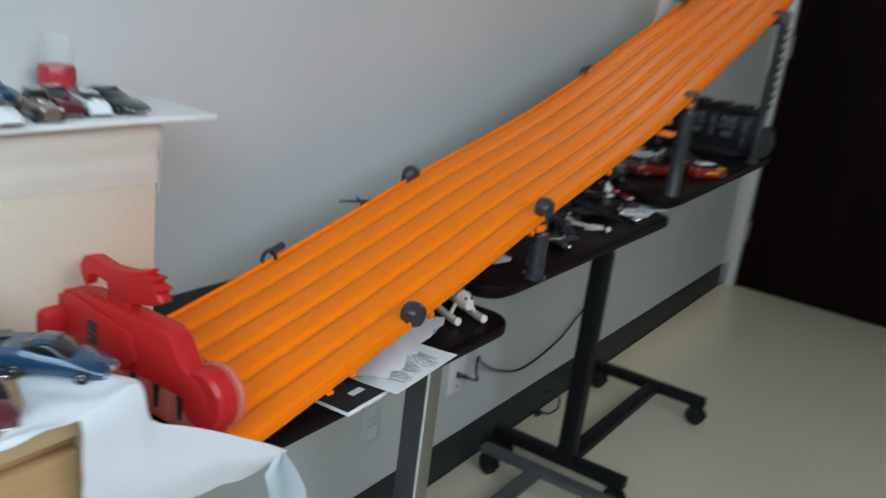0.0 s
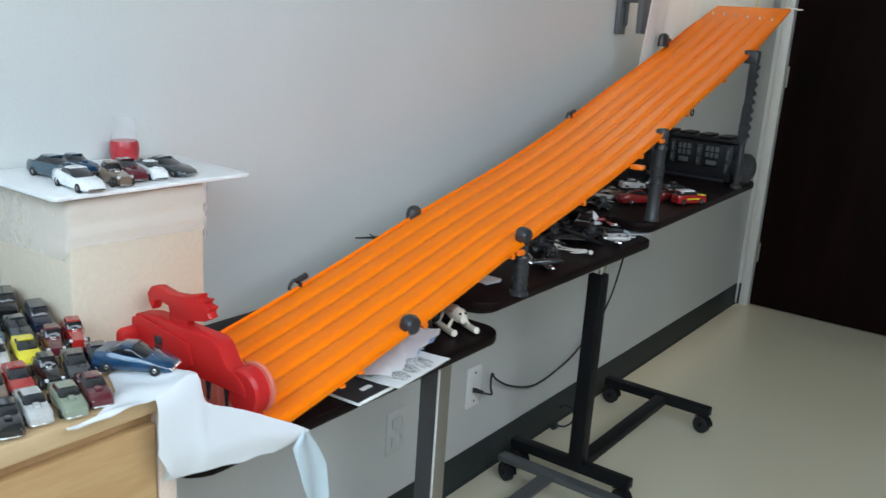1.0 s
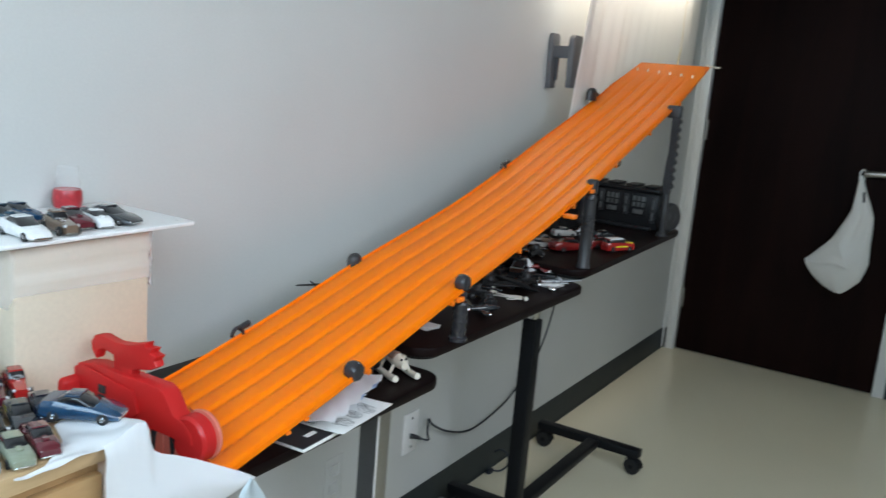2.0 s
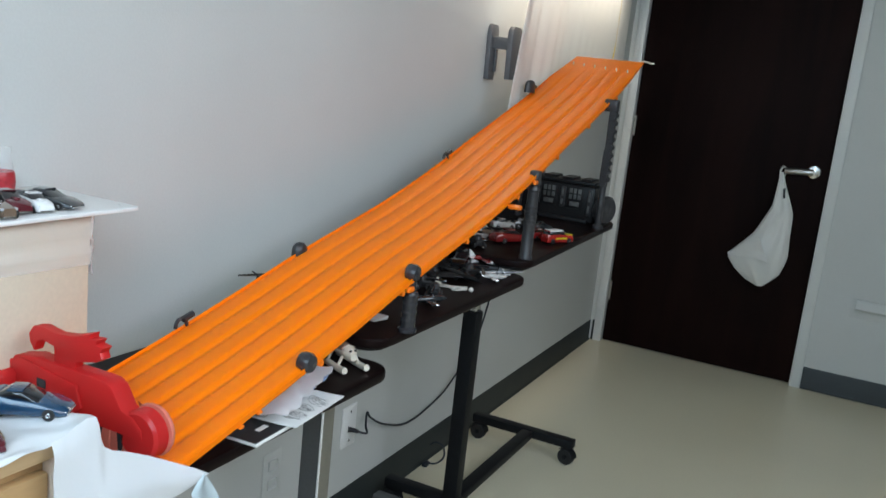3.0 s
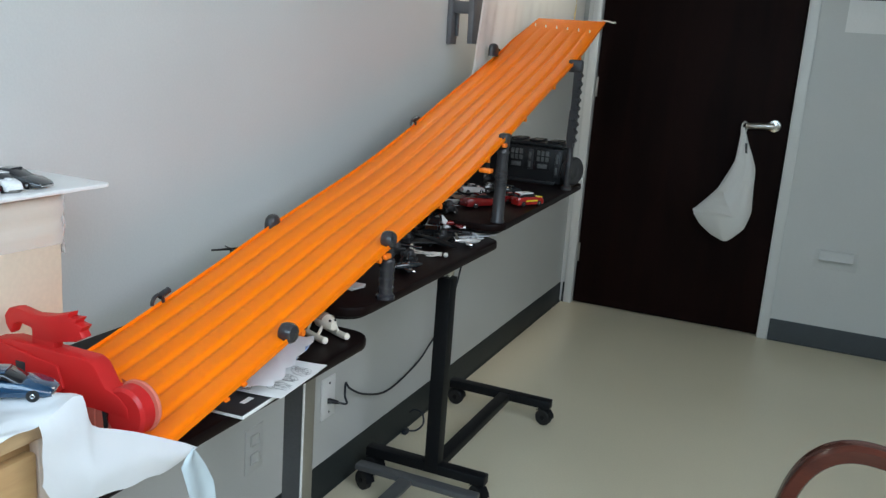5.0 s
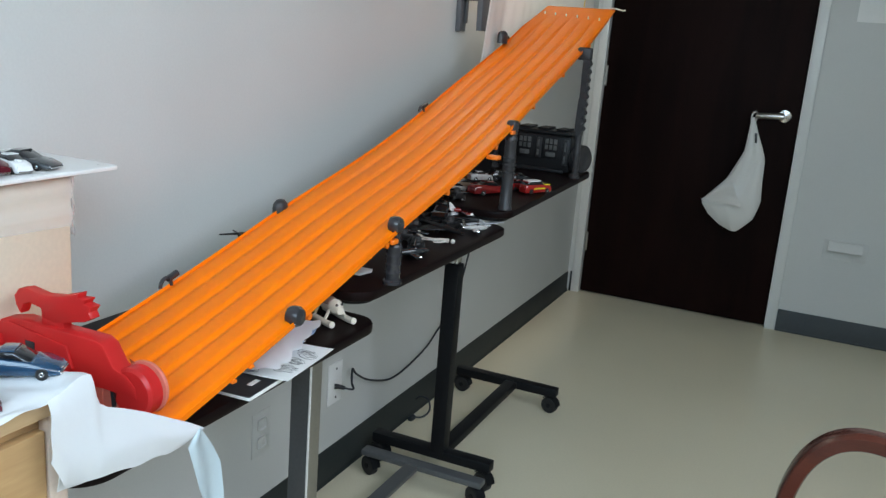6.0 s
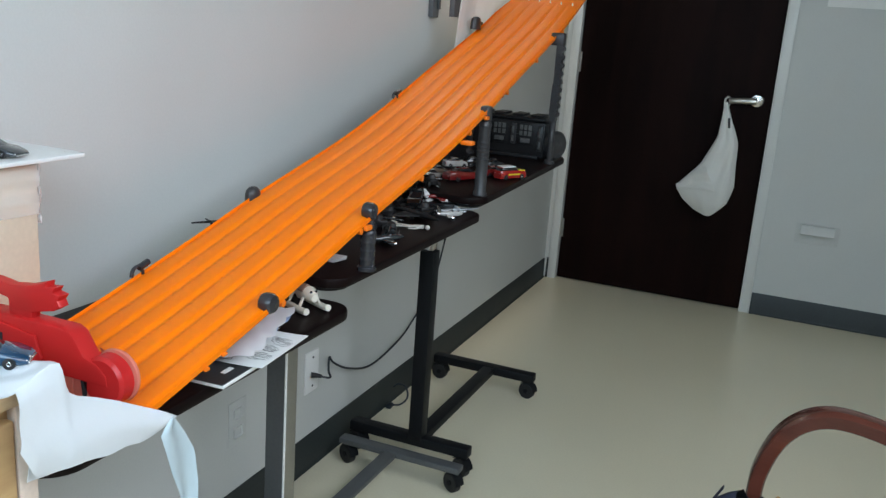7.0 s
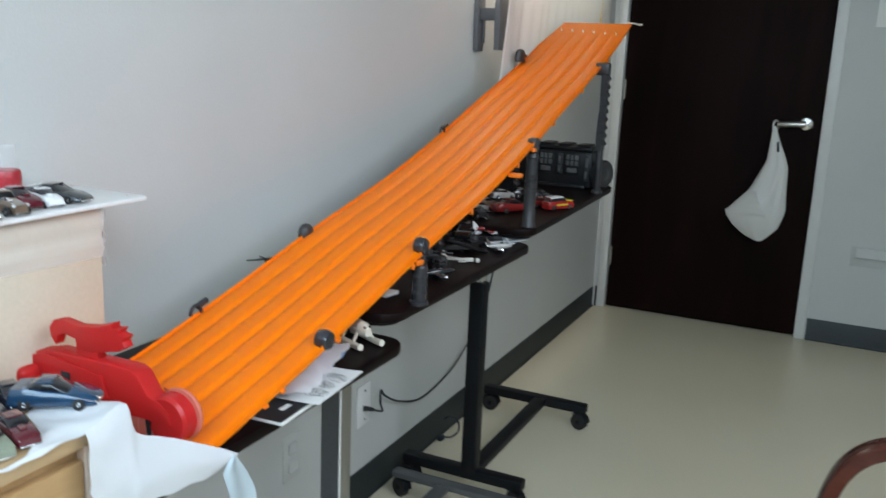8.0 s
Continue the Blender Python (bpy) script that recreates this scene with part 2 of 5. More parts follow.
def rounded(x0, x1, y0, y1, r, seg=6):
    """A plan rectangle with round corners."""
    pts = []
    for cx, cy, a in ((x1 - r, y1 - r, 0), (x0 + r, y1 - r, 90), (x0 + r, y0 + r, 180), (x1 - r, y0 + r, 270)):
        pts += [(cx + r * math.cos(radians(a + 90 * k / seg)), cy + r * math.sin(radians(a + 90 * k / seg))) for k in range(seg + 1)]
    return pts


def loft(bm, rings, cap=True, closed=True):
    """A skin over rings of equally many points."""
    made = [[bm.verts.new(p) for p in ring] for ring in rings]
    n = len(made[0])
    for a, b in zip(made, made[1:]):
        for k in range(n if closed else n - 1):
            bm.faces.new((a[k], a[(k + 1) % n], b[(k + 1) % n], b[k]))
    if cap:
        bm.faces.new(made[0][::-1])
        bm.faces.new(made[-1])
    return bm


def tube(bm, pts, r, seg=8, flat=1.0):
    """A round bar along points; r a number or one for each point."""
    pts = [Vector(p) for p in pts]
    radii = r if isinstance(r, (list, tuple)) else [r] * len(pts)
    side, rings = None, []
    for k, p in enumerate(pts):
        d = (pts[min(k + 1, len(pts) - 1)] - pts[max(k - 1, 0)]).normalized()
        side = (side - d * side.dot(d)).normalized() if side else d.orthogonal().normalized()
        up = d.cross(side)
        rings.append([p + radii[k] * (math.cos(2 * math.pi * j / seg) * side + flat * math.sin(2 * math.pi * j / seg) * up) for j in range(seg)])
    return loft(bm, rings)


def smooth_path(pts, steps=6):
    """Points on a soft curve through pts."""
    pts = [Vector(p) for p in pts]
    out = []
    for k in range(len(pts) - 1):
        a, b, c, d = pts[max(k - 1, 0)], pts[k], pts[k + 1], pts[min(k + 2, len(pts) - 1)]
        for s in range(steps):
            t = s / steps
            out.append(0.5 * (2 * b + (c - a) * t + (2 * a - 5 * b + 4 * c - d) * t * t + (3 * b - a - 3 * c + d) * t ** 3))
    return out + [pts[-1]]


def lathe(bm, profile, seg=20, m=None):
    """A turned body from (radius, height) pairs."""
    m = m or Matrix()
    return loft(bm, [[m @ Vector((max(r, 1e-4) * math.cos(2 * math.pi * k / seg), max(r, 1e-4) * math.sin(2 * math.pi * k / seg), z)) for k in range(seg)] for r, z in profile])


def part(name, bm, material, parent=None, label="", sharp=38):
    bmesh.ops.recalc_face_normals(bm, faces=bm.faces)
    me = bpy.data.meshes.new(name)
    bm.to_mesh(me)
    bm.free()
    for p in me.polygons:
        p.use_smooth = True
    me.set_sharp_from_angle(angle=radians(sharp))
    me.materials.append(M[material] if isinstance(material, str) else material)
    ob = new(name, me)
    if parent:
        ob.parent = parent
    return tagged(ob, label)


def thing(name, m, label, category, group="", kind=""):
    ob = new(name)
    ob.empty_display_size = 0.05
    ob.matrix_world = m if isinstance(m, Matrix) else pose(*m)
    return tagged(ob, label, category, group, kind)


def nb():
    return bmesh.new()


def grid(bm, nu, nv, f):
    rows = [[bm.verts.new(f(i / nu, j / nv)) for j in range(nv + 1)] for i in range(nu + 1)]
    for i in range(nu):
        for j in range(nv):
            bm.faces.new((rows[i][j], rows[i + 1][j], rows[i + 1][j + 1], rows[i][j + 1]))
    return bm


def thicken(bm, d):
    bmesh.ops.recalc_face_normals(bm, faces=bm.faces)
    bmesh.ops.solidify(bm, geom=bm.faces[:], thickness=d)
    return bm


# ---- the room ----
RX, RY0, RY1, RZ = 2.45, -1.2, 4.165, 2.75
DX0, DX1, DZ = 0.066, 0.985, 2.06
# the window's middle along the east wall, half its width, its sill
WY, WW, WZ = 0.3, 1.4, 1.52


def structure(name, bm, material, label, category):
    return tagged(part(name, bm, material), label, category, "", "structure")


structure("floor", box(nb(), -0.15, RX + 0.15, RY0 - 0.2, RY1 + 1.2, -0.12, 0.0), "floor", "beige speckled sheet vinyl floor with a soft shine", "floor")
structure("ceiling", box(nb(), -0.15, RX + 0.15, RY0 - 0.2, RY1 + 1.2, RZ, RZ + 0.1), "ceiling", "plain unseen ceiling, darkened to cut bounced light", "ceiling")
structure("wall_west", box(nb(), -0.14, 0.0, RY0 - 0.2, RY1 + 1.2, 0, RZ), "wall", "pale gray painted wall behind the tables", "wall")
bm = nb()
box(bm, RX, RX + 0.15, RY0 - 0.2, WY - WW, 0, RZ)
box(bm, RX, RX + 0.15, WY + WW, RY1 + 1.2, 0, RZ)
box(bm, RX, RX + 0.15, WY - WW, WY + WW, 0, WZ)
box(bm, RX, RX + 0.15, WY - WW, WY + WW, WZ + 1.2, RZ)
structure("wall_east", bm, "wall_unseen", "unseen side wall with the wide window, darkened to cut bounced light", "wall")
bm = nb()
box(bm, DX1 + 0.048, RX, RY1, RY1 + 0.13, 0, RZ)
box(bm, 0.024, DX1 + 0.048, RY1, RY1 + 0.13, DZ + 0.05, RZ)
box(bm, 0, 0.024, RY1, RY1 + 0.13, 0, RZ)
structure("wall_north", bm, "wall", "pale gray painted wall with the dark door", "wall")
bm = nb()
box(bm, 0, 0.4, RY0 - 0.15, RY0, 0, RZ)
box(bm, 2.2, RX, RY0 - 0.15, RY0, 0, RZ)
box(bm, 0.4, 2.2, RY0 - 0.15, RY0, 0, 1.3)
box(bm, 0.4, 2.2, RY0 - 0.15, RY0, 2.6, RZ)
structure("wall_south", bm, "wall_unseen", "unseen wall with a window behind the camera, darkened to cut bounced light", "wall")


def window(name, m, half, height, label):
    w = thing(name, m, label, "window", kind="structure")
    bm = nb()
    for x0, x1, z0, z1 in ((-half, half, 0, 0.05), (-half, half, height - 0.05, height), (-half, 0.05 - half, 0.05, height - 0.05), (half - 0.05, half, 0.05, height - 0.05), (-0.02, 0.02, 0.05, height - 0.05)):
        box(bm, x0, x1, -0.03, 0.03, z0, z1, 0.004)
    part("window_frame", bm, "frame", w)
    for s in (-1, 1):
        pane = part("pane", box(nb(), s * half / 2 - half / 2 + 0.036, s * half / 2 + half / 2 - 0.036, -0.003, 0.003, 0.05, height - 0.05), "glass", w)
        pane.visible_shadow = False
    part("window_sill", box(nb(), 0.01 - half, half - 0.01, -0.16, -0.03, -0.03, -0.002, 0.006), "frame", w)


window("window_1", pose(RX + 0.08, WY, WZ, 0, 0, -90), WW, 1.2, "wide white framed window letting in cool daylight")
# unseen, added so that light also comes from behind the camera
window("window_2", pose(1.3, RY0 - 0.08, 1.3, 0, 0, 180), 0.9, 1.3, "unseen white framed window added behind the camera")


def cove(bm, along, a, b, at, face, h=0.104):
    """Rubber cove base: upright strip with a rounded lip at the top and a toe at the floor."""
    prof = [(0, 0), (0.012, 0.0), (0.008, 0.004), (0.005, 0.012), (0.004, h - 0.004), (0.002, h), (0, h)]
    rings = []
    for s in (a, b):
        rings.append([(at + face * d, s, z) if along == "y" else (s, at + face * d, z) for d, z in prof])
    return loft(bm, rings)


structure("baseboard", cove(nb(), "y", RY0, RY1 - 0.012, 0.0, 1, 0.102), "rubber", "dark charcoal rubber cove base along the wall", "baseboard")
structure("baseboard", cove(nb(), "x", 0.013, 0.0235, RY1, -1), "rubber", "short dark rubber cove base in the corner by the door", "baseboard")
structure("baseboard", cove(nb(), "x", DX1 + 0.05, RX, RY1, -1), "rubber", "dark charcoal rubber cove base beside the door", "baseboard")

# dark veneered door in a pale steel frame
door = thing("door_1", (DX0, RY1 + 0.02, 0), "closed dark espresso wood door with lever handle", "door", kind="structure")
part("door_leaf", box(nb(), 0.003, DX1 - DX0 - 0.003, 0, 0.045, 0.006, DZ - 0.004, 0.002), "door", door)
for z in (0.22, 1.06, 1.85):
    bm = nb()
    tube(bm, [(-0.004, -0.008, z), (-0.004, -0.008, z + 0.1)], 0.006, 10)
    box(bm, -0.004, 0.012, -0.003, 0.0, z + 0.002, z + 0.098)
    part("hinge", bm, "steel", door, "brushed steel hinge")
lever = part("door_handle", lathe(nb(), [(0.001, 0.0), (0.031, 0.0), (0.031, 0.006), (0.027, 0.011), (0.012, 0.012), (0.011, 0.055), (0.001, 0.055)], 24, pose(0.918 - DX0, 0.0, 1.0, 90)), "chrome", door, "satin chrome lever handle")
part("lever", tube(nb(), smooth_path([(0.918 - DX0, -0.05, 1.0), (0.90 - DX0, -0.054, 1.0), (0.85 - DX0, -0.054, 0.997), (0.80 - DX0, -0.05, 0.992)], 4), [0.0145] * 12 + [0.012], 12), "steel", lever)
fr = thing("door_frame", (0, RY1, 0), "pale gray painted steel door frame", "door frame", kind="structure")
for x0, x1 in ((0.024, DX0), (DX1, DX1 + 0.048)):
    bm = nb()
    box(bm, x0, x1, -0.012, 0.13, 0, DZ + 0.05, 0.003)
    part("jamb", bm, "frame", fr)
part("head", box(nb(), DX0 + 0.001, DX1 - 0.001, -0.012, 0.13, DZ, DZ + 0.05, 0.003), "frame", fr)
structure("wall_beyond", box(nb(), 0.0, RX, RY1 + 1.0, RY1 + 1.1, 0, RZ), "wall", "plain corridor wall behind the closed door", "wall")


# ---- small fixtures on the walls ----
def outlet(y, z, w=0.07, h=0.116):
    o = thing("wall_outlet", (0.0, y, z), "pale gray duplex wall outlet almost the colour of the wall", "outlet")
    part("cover_plate", box(nb(), 0.0, 0.003, -w / 2, w / 2, -h / 2, h / 2, 0.0015), "outlet", o)
    for s in (-1, 1):
        face = part("receptacle", box(nb(), 0.003, 0.0036, -0.017, 0.017, s * 0.024 - 0.014, s * 0.024 + 0.014, 0.004), "outlet", o)
        bm = nb()
        for dy in (-0.006, 0.006):
            box(bm, 0.0036, 0.0039, dy - 0.001, dy + 0.001, s * 0.024 - 0.002, s * 0.024 + 0.006)
        part("slots", bm, "outlet", face)
    part("screw", lathe(nb(), [(0.001, 0.003), (0.0032, 0.003), (0.003, 0.0042), (0.001, 0.0045)], 10, pose(0, 0, 0, 0, 90, 0)), "outlet", o)
    return o


outlet(1.492, 0.28)
plate = thing("cable_plate", (0.0, 1.828, 0.292), "white blank wall plate with a dark cord coming out", "wall plate")
part("cover_plate", box(nb(), 0.0, 0.006, -0.035, 0.035, -0.06, 0.06, 0.003), "white", plate)
for s in (-1, 1):
    part("screw", lathe(nb(), [(0.0005, 0.006), (0.0034, 0.006), (0.003, 0.0078), (0.0005, 0.008)], 10, pose(0, 0.002, s * 0.042, 0, 90, 0)), "dark_metal", plate, "dark screw")
cord = thing("power_cord", (0, 0, 0), "black power cord hanging from the outlet", "power cord")
part("cable", tube(nb(), smooth_path([(0.032, 1.832, 0.282), (0.05, 1.85, 0.277), (0.03, 1.875, 0.285), (0.02, 1.895, 0.315), (0.02, 1.92, 0.29), (0.02, 2.01, 0.241), (0.02, 2.16, 0.2), (0.02, 2.36, 0.222), (0.02, 2.47, 0.265), (0.025, 2.56, 0.32), (0.03, 2.62, 0.40), (0.04, 2.65, 0.51), (0.06, 2.66, 0.65), (0.07, 2.66, 0.81)], 6), 0.0032, 8), "cord", cord)
part("strain_relief", tube(nb(), [(0.006, 1.822, 0.284), (0.012, 1.826, 0.284), (0.02, 1.829, 0.2835), (0.033, 1.833, 0.282)], [0.008, 0.0075, 0.0065, 0.0055], 10), "post", cord, "ribbed gray strain relief")
fl = thing("cable_coil", (0.06, 2.36, 0.0), "black cable end lying on the floor by the wall", "cable")
part("cable", tube(nb(), smooth_path([(-0.032, -0.05, 0.008), (-0.008, -0.034, 0.008), (0.006, -0.01, 0.026), (-0.008, 0.006, 0.054), (-0.034, 0.002, 0.062), (-0.05, -0.004, 0.05)], 6), 0.0032, 8), "cord", fl)
part("plug", box(nb(), -0.043, -0.025, -0.075, -0.045, 0.0, 0.016, 0.005), "cord", fl)

# folded paper dispenser and notice on the door wall
disp = thing("towel_dispenser", (1.27, RY1, 0.425), "small pale gray paper dispenser almost the colour of the wall", "dispenser")
bm = nb()
box(bm, -0.092, 0.092, -0.004, 0.0, -0.045, 0.045, 0.001)
part("back_plate", bm, "outlet", disp)
bm = nb()
loft(bm, [[(x, -0.004, 0.042), (x, -0.018, 0.040), (x, -0.034, 0.002), (x, -0.030, -0.004), (x, -0.004, -0.002)] for x in (-0.072, 0.072)])
part("hood", bm, "outlet", disp)
notice = thing("wall_notice", (1.26, RY1, 1.55), "white sheet of paper taped to the wall", "notice")
part("sheet", grid(nb(), 8, 8, lambda u, v: (-0.115 + 0.26 * u, -0.0015 - 0.003 * u * (1 - u) * v, -0.117 + 0.27 * v)), "paper", notice)
bm = nb()
for k in range(5):
    box(bm, -0.085, 0.09 - 0.03 * (k % 2), -0.0065, -0.006, 0.02 + 0.022 * k, 0.026 + 0.022 * k)
part("printed_lines", bm, "ink", notice)

# wall bracket and lit lamp
br = thing("wall_bracket", (0.0, 2.49, 1.343), "dark gray plastic wall bracket with two plates", "bracket")
def bracket_plate(x0, x1, half, z0, z1):
    """An upright plate, narrower at its bottom, with rounded upper corners."""
    outline = [(-half * 0.8, z0), (half * 0.8, z0), (half, z1 - 0.03), (half * 0.9, z1 - 0.01), (half * 0.6, z1), (-half * 0.6, z1), (-half * 0.9, z1 - 0.01), (-half, z1 - 0.03)]
    return slab(nb(), outline, x0, x1, 0.003, Matrix(((0, 0, 1, 0), (1, 0, 0, 0), (0, 1, 0, 0), (0, 0, 0, 1))))


part("wall_plate", bracket_plate(0.0, 0.016, 0.03, -0.085, 0.085), "bracket", br)
part("arm", box(nb(), 0.014, 0.075, -0.014, 0.014, 0.01, 0.048, 0.004), "bracket", br)
part("clip", box(nb(), 0.016, 0.024, 0.005, 0.02, -0.06, 0.05, 0.003), "bracket", br)
part("outer_plate", bracket_plate(0.074, 0.092, 0.04, -0.08, 0.082), "bracket", br)
lamp = thing("wall_lamp", (0.0, 3.0, 1.735), "long lit white bed-head lamp on the wall", "lamp")
part("housing", box(nb(), 0.0, 0.09, -0.66, 0.66, 0.0, 0.09, 0.008), "white", lamp)
part("diffuser", box(nb(), 0.02, 0.088, -0.65, 0.65, -0.014, -0.0005, 0.004), "lamp", lamp, "glowing frosted diffuser")
for s in (-1, 1):
    part("end_cap", box(nb(), 0.0, 0.094, s * 0.667 - 0.006, s * 0.667 + 0.006, -0.016, 0.094, 0.004), "white", lamp)

# sheer curtain gathered at the door end of the wall
cur = thing("curtain", (0.0, 0, 0), "white gathered cloth curtain hanging by the door", "curtain")


def curtain_at(u, v):
    """u along the wall from the free edge, v from the hem at the bottom up to the rod."""
    z = 1.14 + 0.2 * u ** 1.5 * (1 - v) + 1.31 * v
    edge = 2.41 + 0.215 * (z - 1.167) * (1 - 0.3 * v)
    y = edge + (3.8 - edge) * u
    wave = (0.008 * math.sin(u * 27 + 2.0 * math.sin(u * 6)) + 0.003 * math.sin(u * 88)) * (0.6 + 0.4 * math.sin(u * 5 + 0.8)) * min(1, u * 14)
    return (0.118 + wave * (0.6 + 0.4 * v) - 0.045 * u, y, z + 0.01 * math.sin(u * 40) * (1 - v))


part("panel", grid(nb(), 150, 14, curtain_at), "cloth", cur)
part("side_hem", thicken(grid(nb(), 4, 20, lambda u, v: Vector(curtain_at(0.025 * u, v)) + Vector((0.003, 0, 0))), 0.002), "cloth", cur, "double-folded paler side hem")
part("rod", tube(nb(), [(0.1, 2.55, 2.46), (0.1, 4.1, 2.46)], 0.011, 12), "steel", cur)
for y in (2.62, 4.06):
    part("rod_bracket", box(nb(), 0.0, 0.11, y - 0.008, y + 0.008, 2.452, 2.475, 0.003), "steel", cur)


# dark pull ring on a thin cord below the bed-head lamp
pull = thing("lamp_pull", (0.1, 2.956, 1.006), "small dark pull ring hanging on a thin cord from the lamp", "lamp pull")
part("pull_ring", tube(nb(), [(0.002 * math.sin(a), 0.0075 * math.sin(a), 0.011 * math.cos(a)) for a in [2 * math.pi * k / 16 for k in range(17)]], 0.0028, 8), "case", pull)
part("pull_cord", tube(nb(), [(0, 0, 0.011), (0, 0, 0.3), (-0.04, 0, 0.668)], 0.0005, 5), "cord", pull)

# ---- overbed tables along the wall ----
def caster(parent, x, y):
    """Swivel caster: one broad wheel under a curved hood, each turned a little differently."""
    m = pose(x, y, 0, 0, 0, 28 * math.sin(37 * x + 11 * y))
    hood = [[(r * math.cos(a), w, 0.029 + r * math.sin(a)) for r in (0.0305, 0.0335) for a in ([math.pi * (0.02 + 0.12 * k) for k in range(7)] if r < 0.032 else [math.pi * (0.02 + 0.12 * k) for k in range(6, -1, -1)])] for w in (-0.014, 0.014)]
    bm = loft(nb(), hood)
    bmesh.ops.transform(bm, matrix=m, verts=bm.verts)
    c = part("caster", bm, "black_metal", parent)
    part("wheel", lathe(nb(), [(0.003, -0.009), (0.012, -0.0115), (0.024, -0.0115), (0.0285, -0.008), (0.0285, 0.008), (0.024, 0.0115), (0.012, 0.0115), (0.003, 0.009)], 22, m @ pose(0, 0, 0.0285, 90)), "tyre", c)
    part("hub", lathe(nb(), [(0.0005, -0.0125), (0.008, -0.0125), (0.008, 0.0125), (0.0005, 0.0125)], 14, m @ pose(0, 0, 0.0285, 90)), "black_metal", c)
    part("stem", tube(nb(), [(x, y, 0.059), (x, y, 0.07)], 0.008, 8), "steel", c)


def overbed_table(y0, y1, z, post_y, feet, metal, x0=0.015, x1=0.43, post=(0.225, 0.27), label="", foot_x=(0.03, 0.425), foot_z=(0.062, 0.092), sleeve=0.12, tilt=None):
    t = thing("overbed_table", (0, 0, 0), label, "table", "overbed tables along the wall")
    part("tabletop", slab(nb(), rounded(x0, x1, y0, y1, 0.05), z - 0.019, z, 0.004, tilt), "tabletop", t)
    part("edge_band", slab(nb(), rounded(x0 + 0.02, x1 - 0.02, y0 + 0.02, y1 - 0.02, 0.04), z - 0.03, z - 0.0195, 0.0, tilt), "edge", t)
    xa, xb = post
    part("outer_post", box(nb(), xa, xb, post_y - 0.022, post_y + 0.022, foot_z[1] - 0.012, z - sleeve, 0.004), "dark_metal" if metal == "gray_metal" else metal, t)
    part("inner_post", box(nb(), xa + 0.007, xb - 0.007, post_y - 0.015, post_y + 0.015, z - sleeve - 0.001, z - 0.03, 0.003), "chrome", t)
    part("top_bracket", box(nb(), xa - 0.07, xb + 0.07, post_y - 0.03, post_y + 0.03, z - 0.040, z - 0.0302, 0.002), metal, t)
    for y in feet:
        part("foot", box(nb(), *foot_x, y - 0.019, y + 0.019, *foot_z, 0.004), "dark_metal" if metal == "gray_metal" else metal, t)
    if metal == "gray_metal":
        part("post_cover", box(nb(), xb + 0.0005, xb + 0.004, post_y - 0.019, post_y + 0.021, 0.09, z - 0.125, 0.0015), "gray_metal", t, "champagne front cover of the post")
        part("cover_edge", box(nb(), xb + 0.0005, xb + 0.005, post_y - 0.0235, post_y - 0.0193, 0.09, z - 0.125, 0.001), "white", t, "narrow white edge of the cover")
    xm = (xa + xb) / 2
    part("crossbar", box(nb(), xm - 0.02, xm + 0.02, min(feet) + 0.019, max(feet) - 0.019, foot_z[0] + 0.002, foot_z[1] - 0.002, 0.003), "dark_metal" if metal == "gray_metal" else metal, t)
    for y in feet:
        for x in (foot_x[0] + 0.022, foot_x[1] - 0.022):
            caster(t, x, y - 0.002)
    return t


overbed_table(0.548, 1.263, 0.722, 0.62, (0.6, 1.2), "gray_metal", x0=0.036, label="overbed table with dark laminate top holding the finish gate and papers")
overbed_table(1.19, 1.935, 0.785, 1.335, (1.335, 1.915), "gray_metal", x0=0.075, foot_z=(0.060, 0.078), label="overbed table with dark top crowded with small toys", foot_x=(0.06, 0.43), post=(0.20, 0.245))
overbed_table(1.88, 2.715, 0.842, 2.005, (2.005, 2.625), "black_metal", label="overbed table with dark top and black wheeled base", foot_x=(0.046, 0.42), post=(0.236, 0.278), sleeve=0.2,
              tilt=pose(0.43, 2.7, 0.842, 1.0, 0, 0.6) @ pose(-0.43, -2.7, -0.842))

# ---- the six-lane track ----
PROFILE = ((0.655, 0.748), (0.69, 0.754), (0.9, 0.797), (1.1, 0.843), (1.3, 0.892), (1.57, 0.95), (1.73, 0.989), (1.92, 1.043), (2.14, 1.112), (2.39, 1.187), (2.63, 1.264), (2.9, 1.369))
TW = 0.256
spine = smooth_path([(0, y, z) for y, z in PROFILE], 5)


def track_frame(p, k):
    """Origin at the track's wall-side edge, its across direction and its up direction."""
    a, b = spine[max(k - 1, 0)], spine[min(k + 1, len(spine) - 1)]
    d = (b - a).normalized()
    up = Vector((0, -d.z, d.y))
    right = 0.4525 - 0.027 * (p.y - 0.69)
    return Vector((right - TW, p.y, p.z)), Vector((1, 0.0, 0)), up


def strip(section, name, parent, material="orange", keep=None, label=""):
    rings = []
    for k, p in enumerate(spine):
        if keep and not keep(p.y):
            continue
        o, across, up = track_frame(p, k)
        fade = min(max((2.77 - p.y) / 0.07, 0.0), 1.0)
        pinch = 0.085 * min(max((p.y - 2.7) / 0.2, 0.0), 1.0)
        rings.append([o + across * (a + (TW - a) * pinch) + up * (h * fade if h > -0.005 else h) for a, h in section])
    return part(name, loft(nb(), rings), material, parent, label, 50)


track = thing("toy_race_track", (0, 0, 0), "long bright orange plastic six-lane toy car track sloping down", "toy track")
pitch = TW / 6
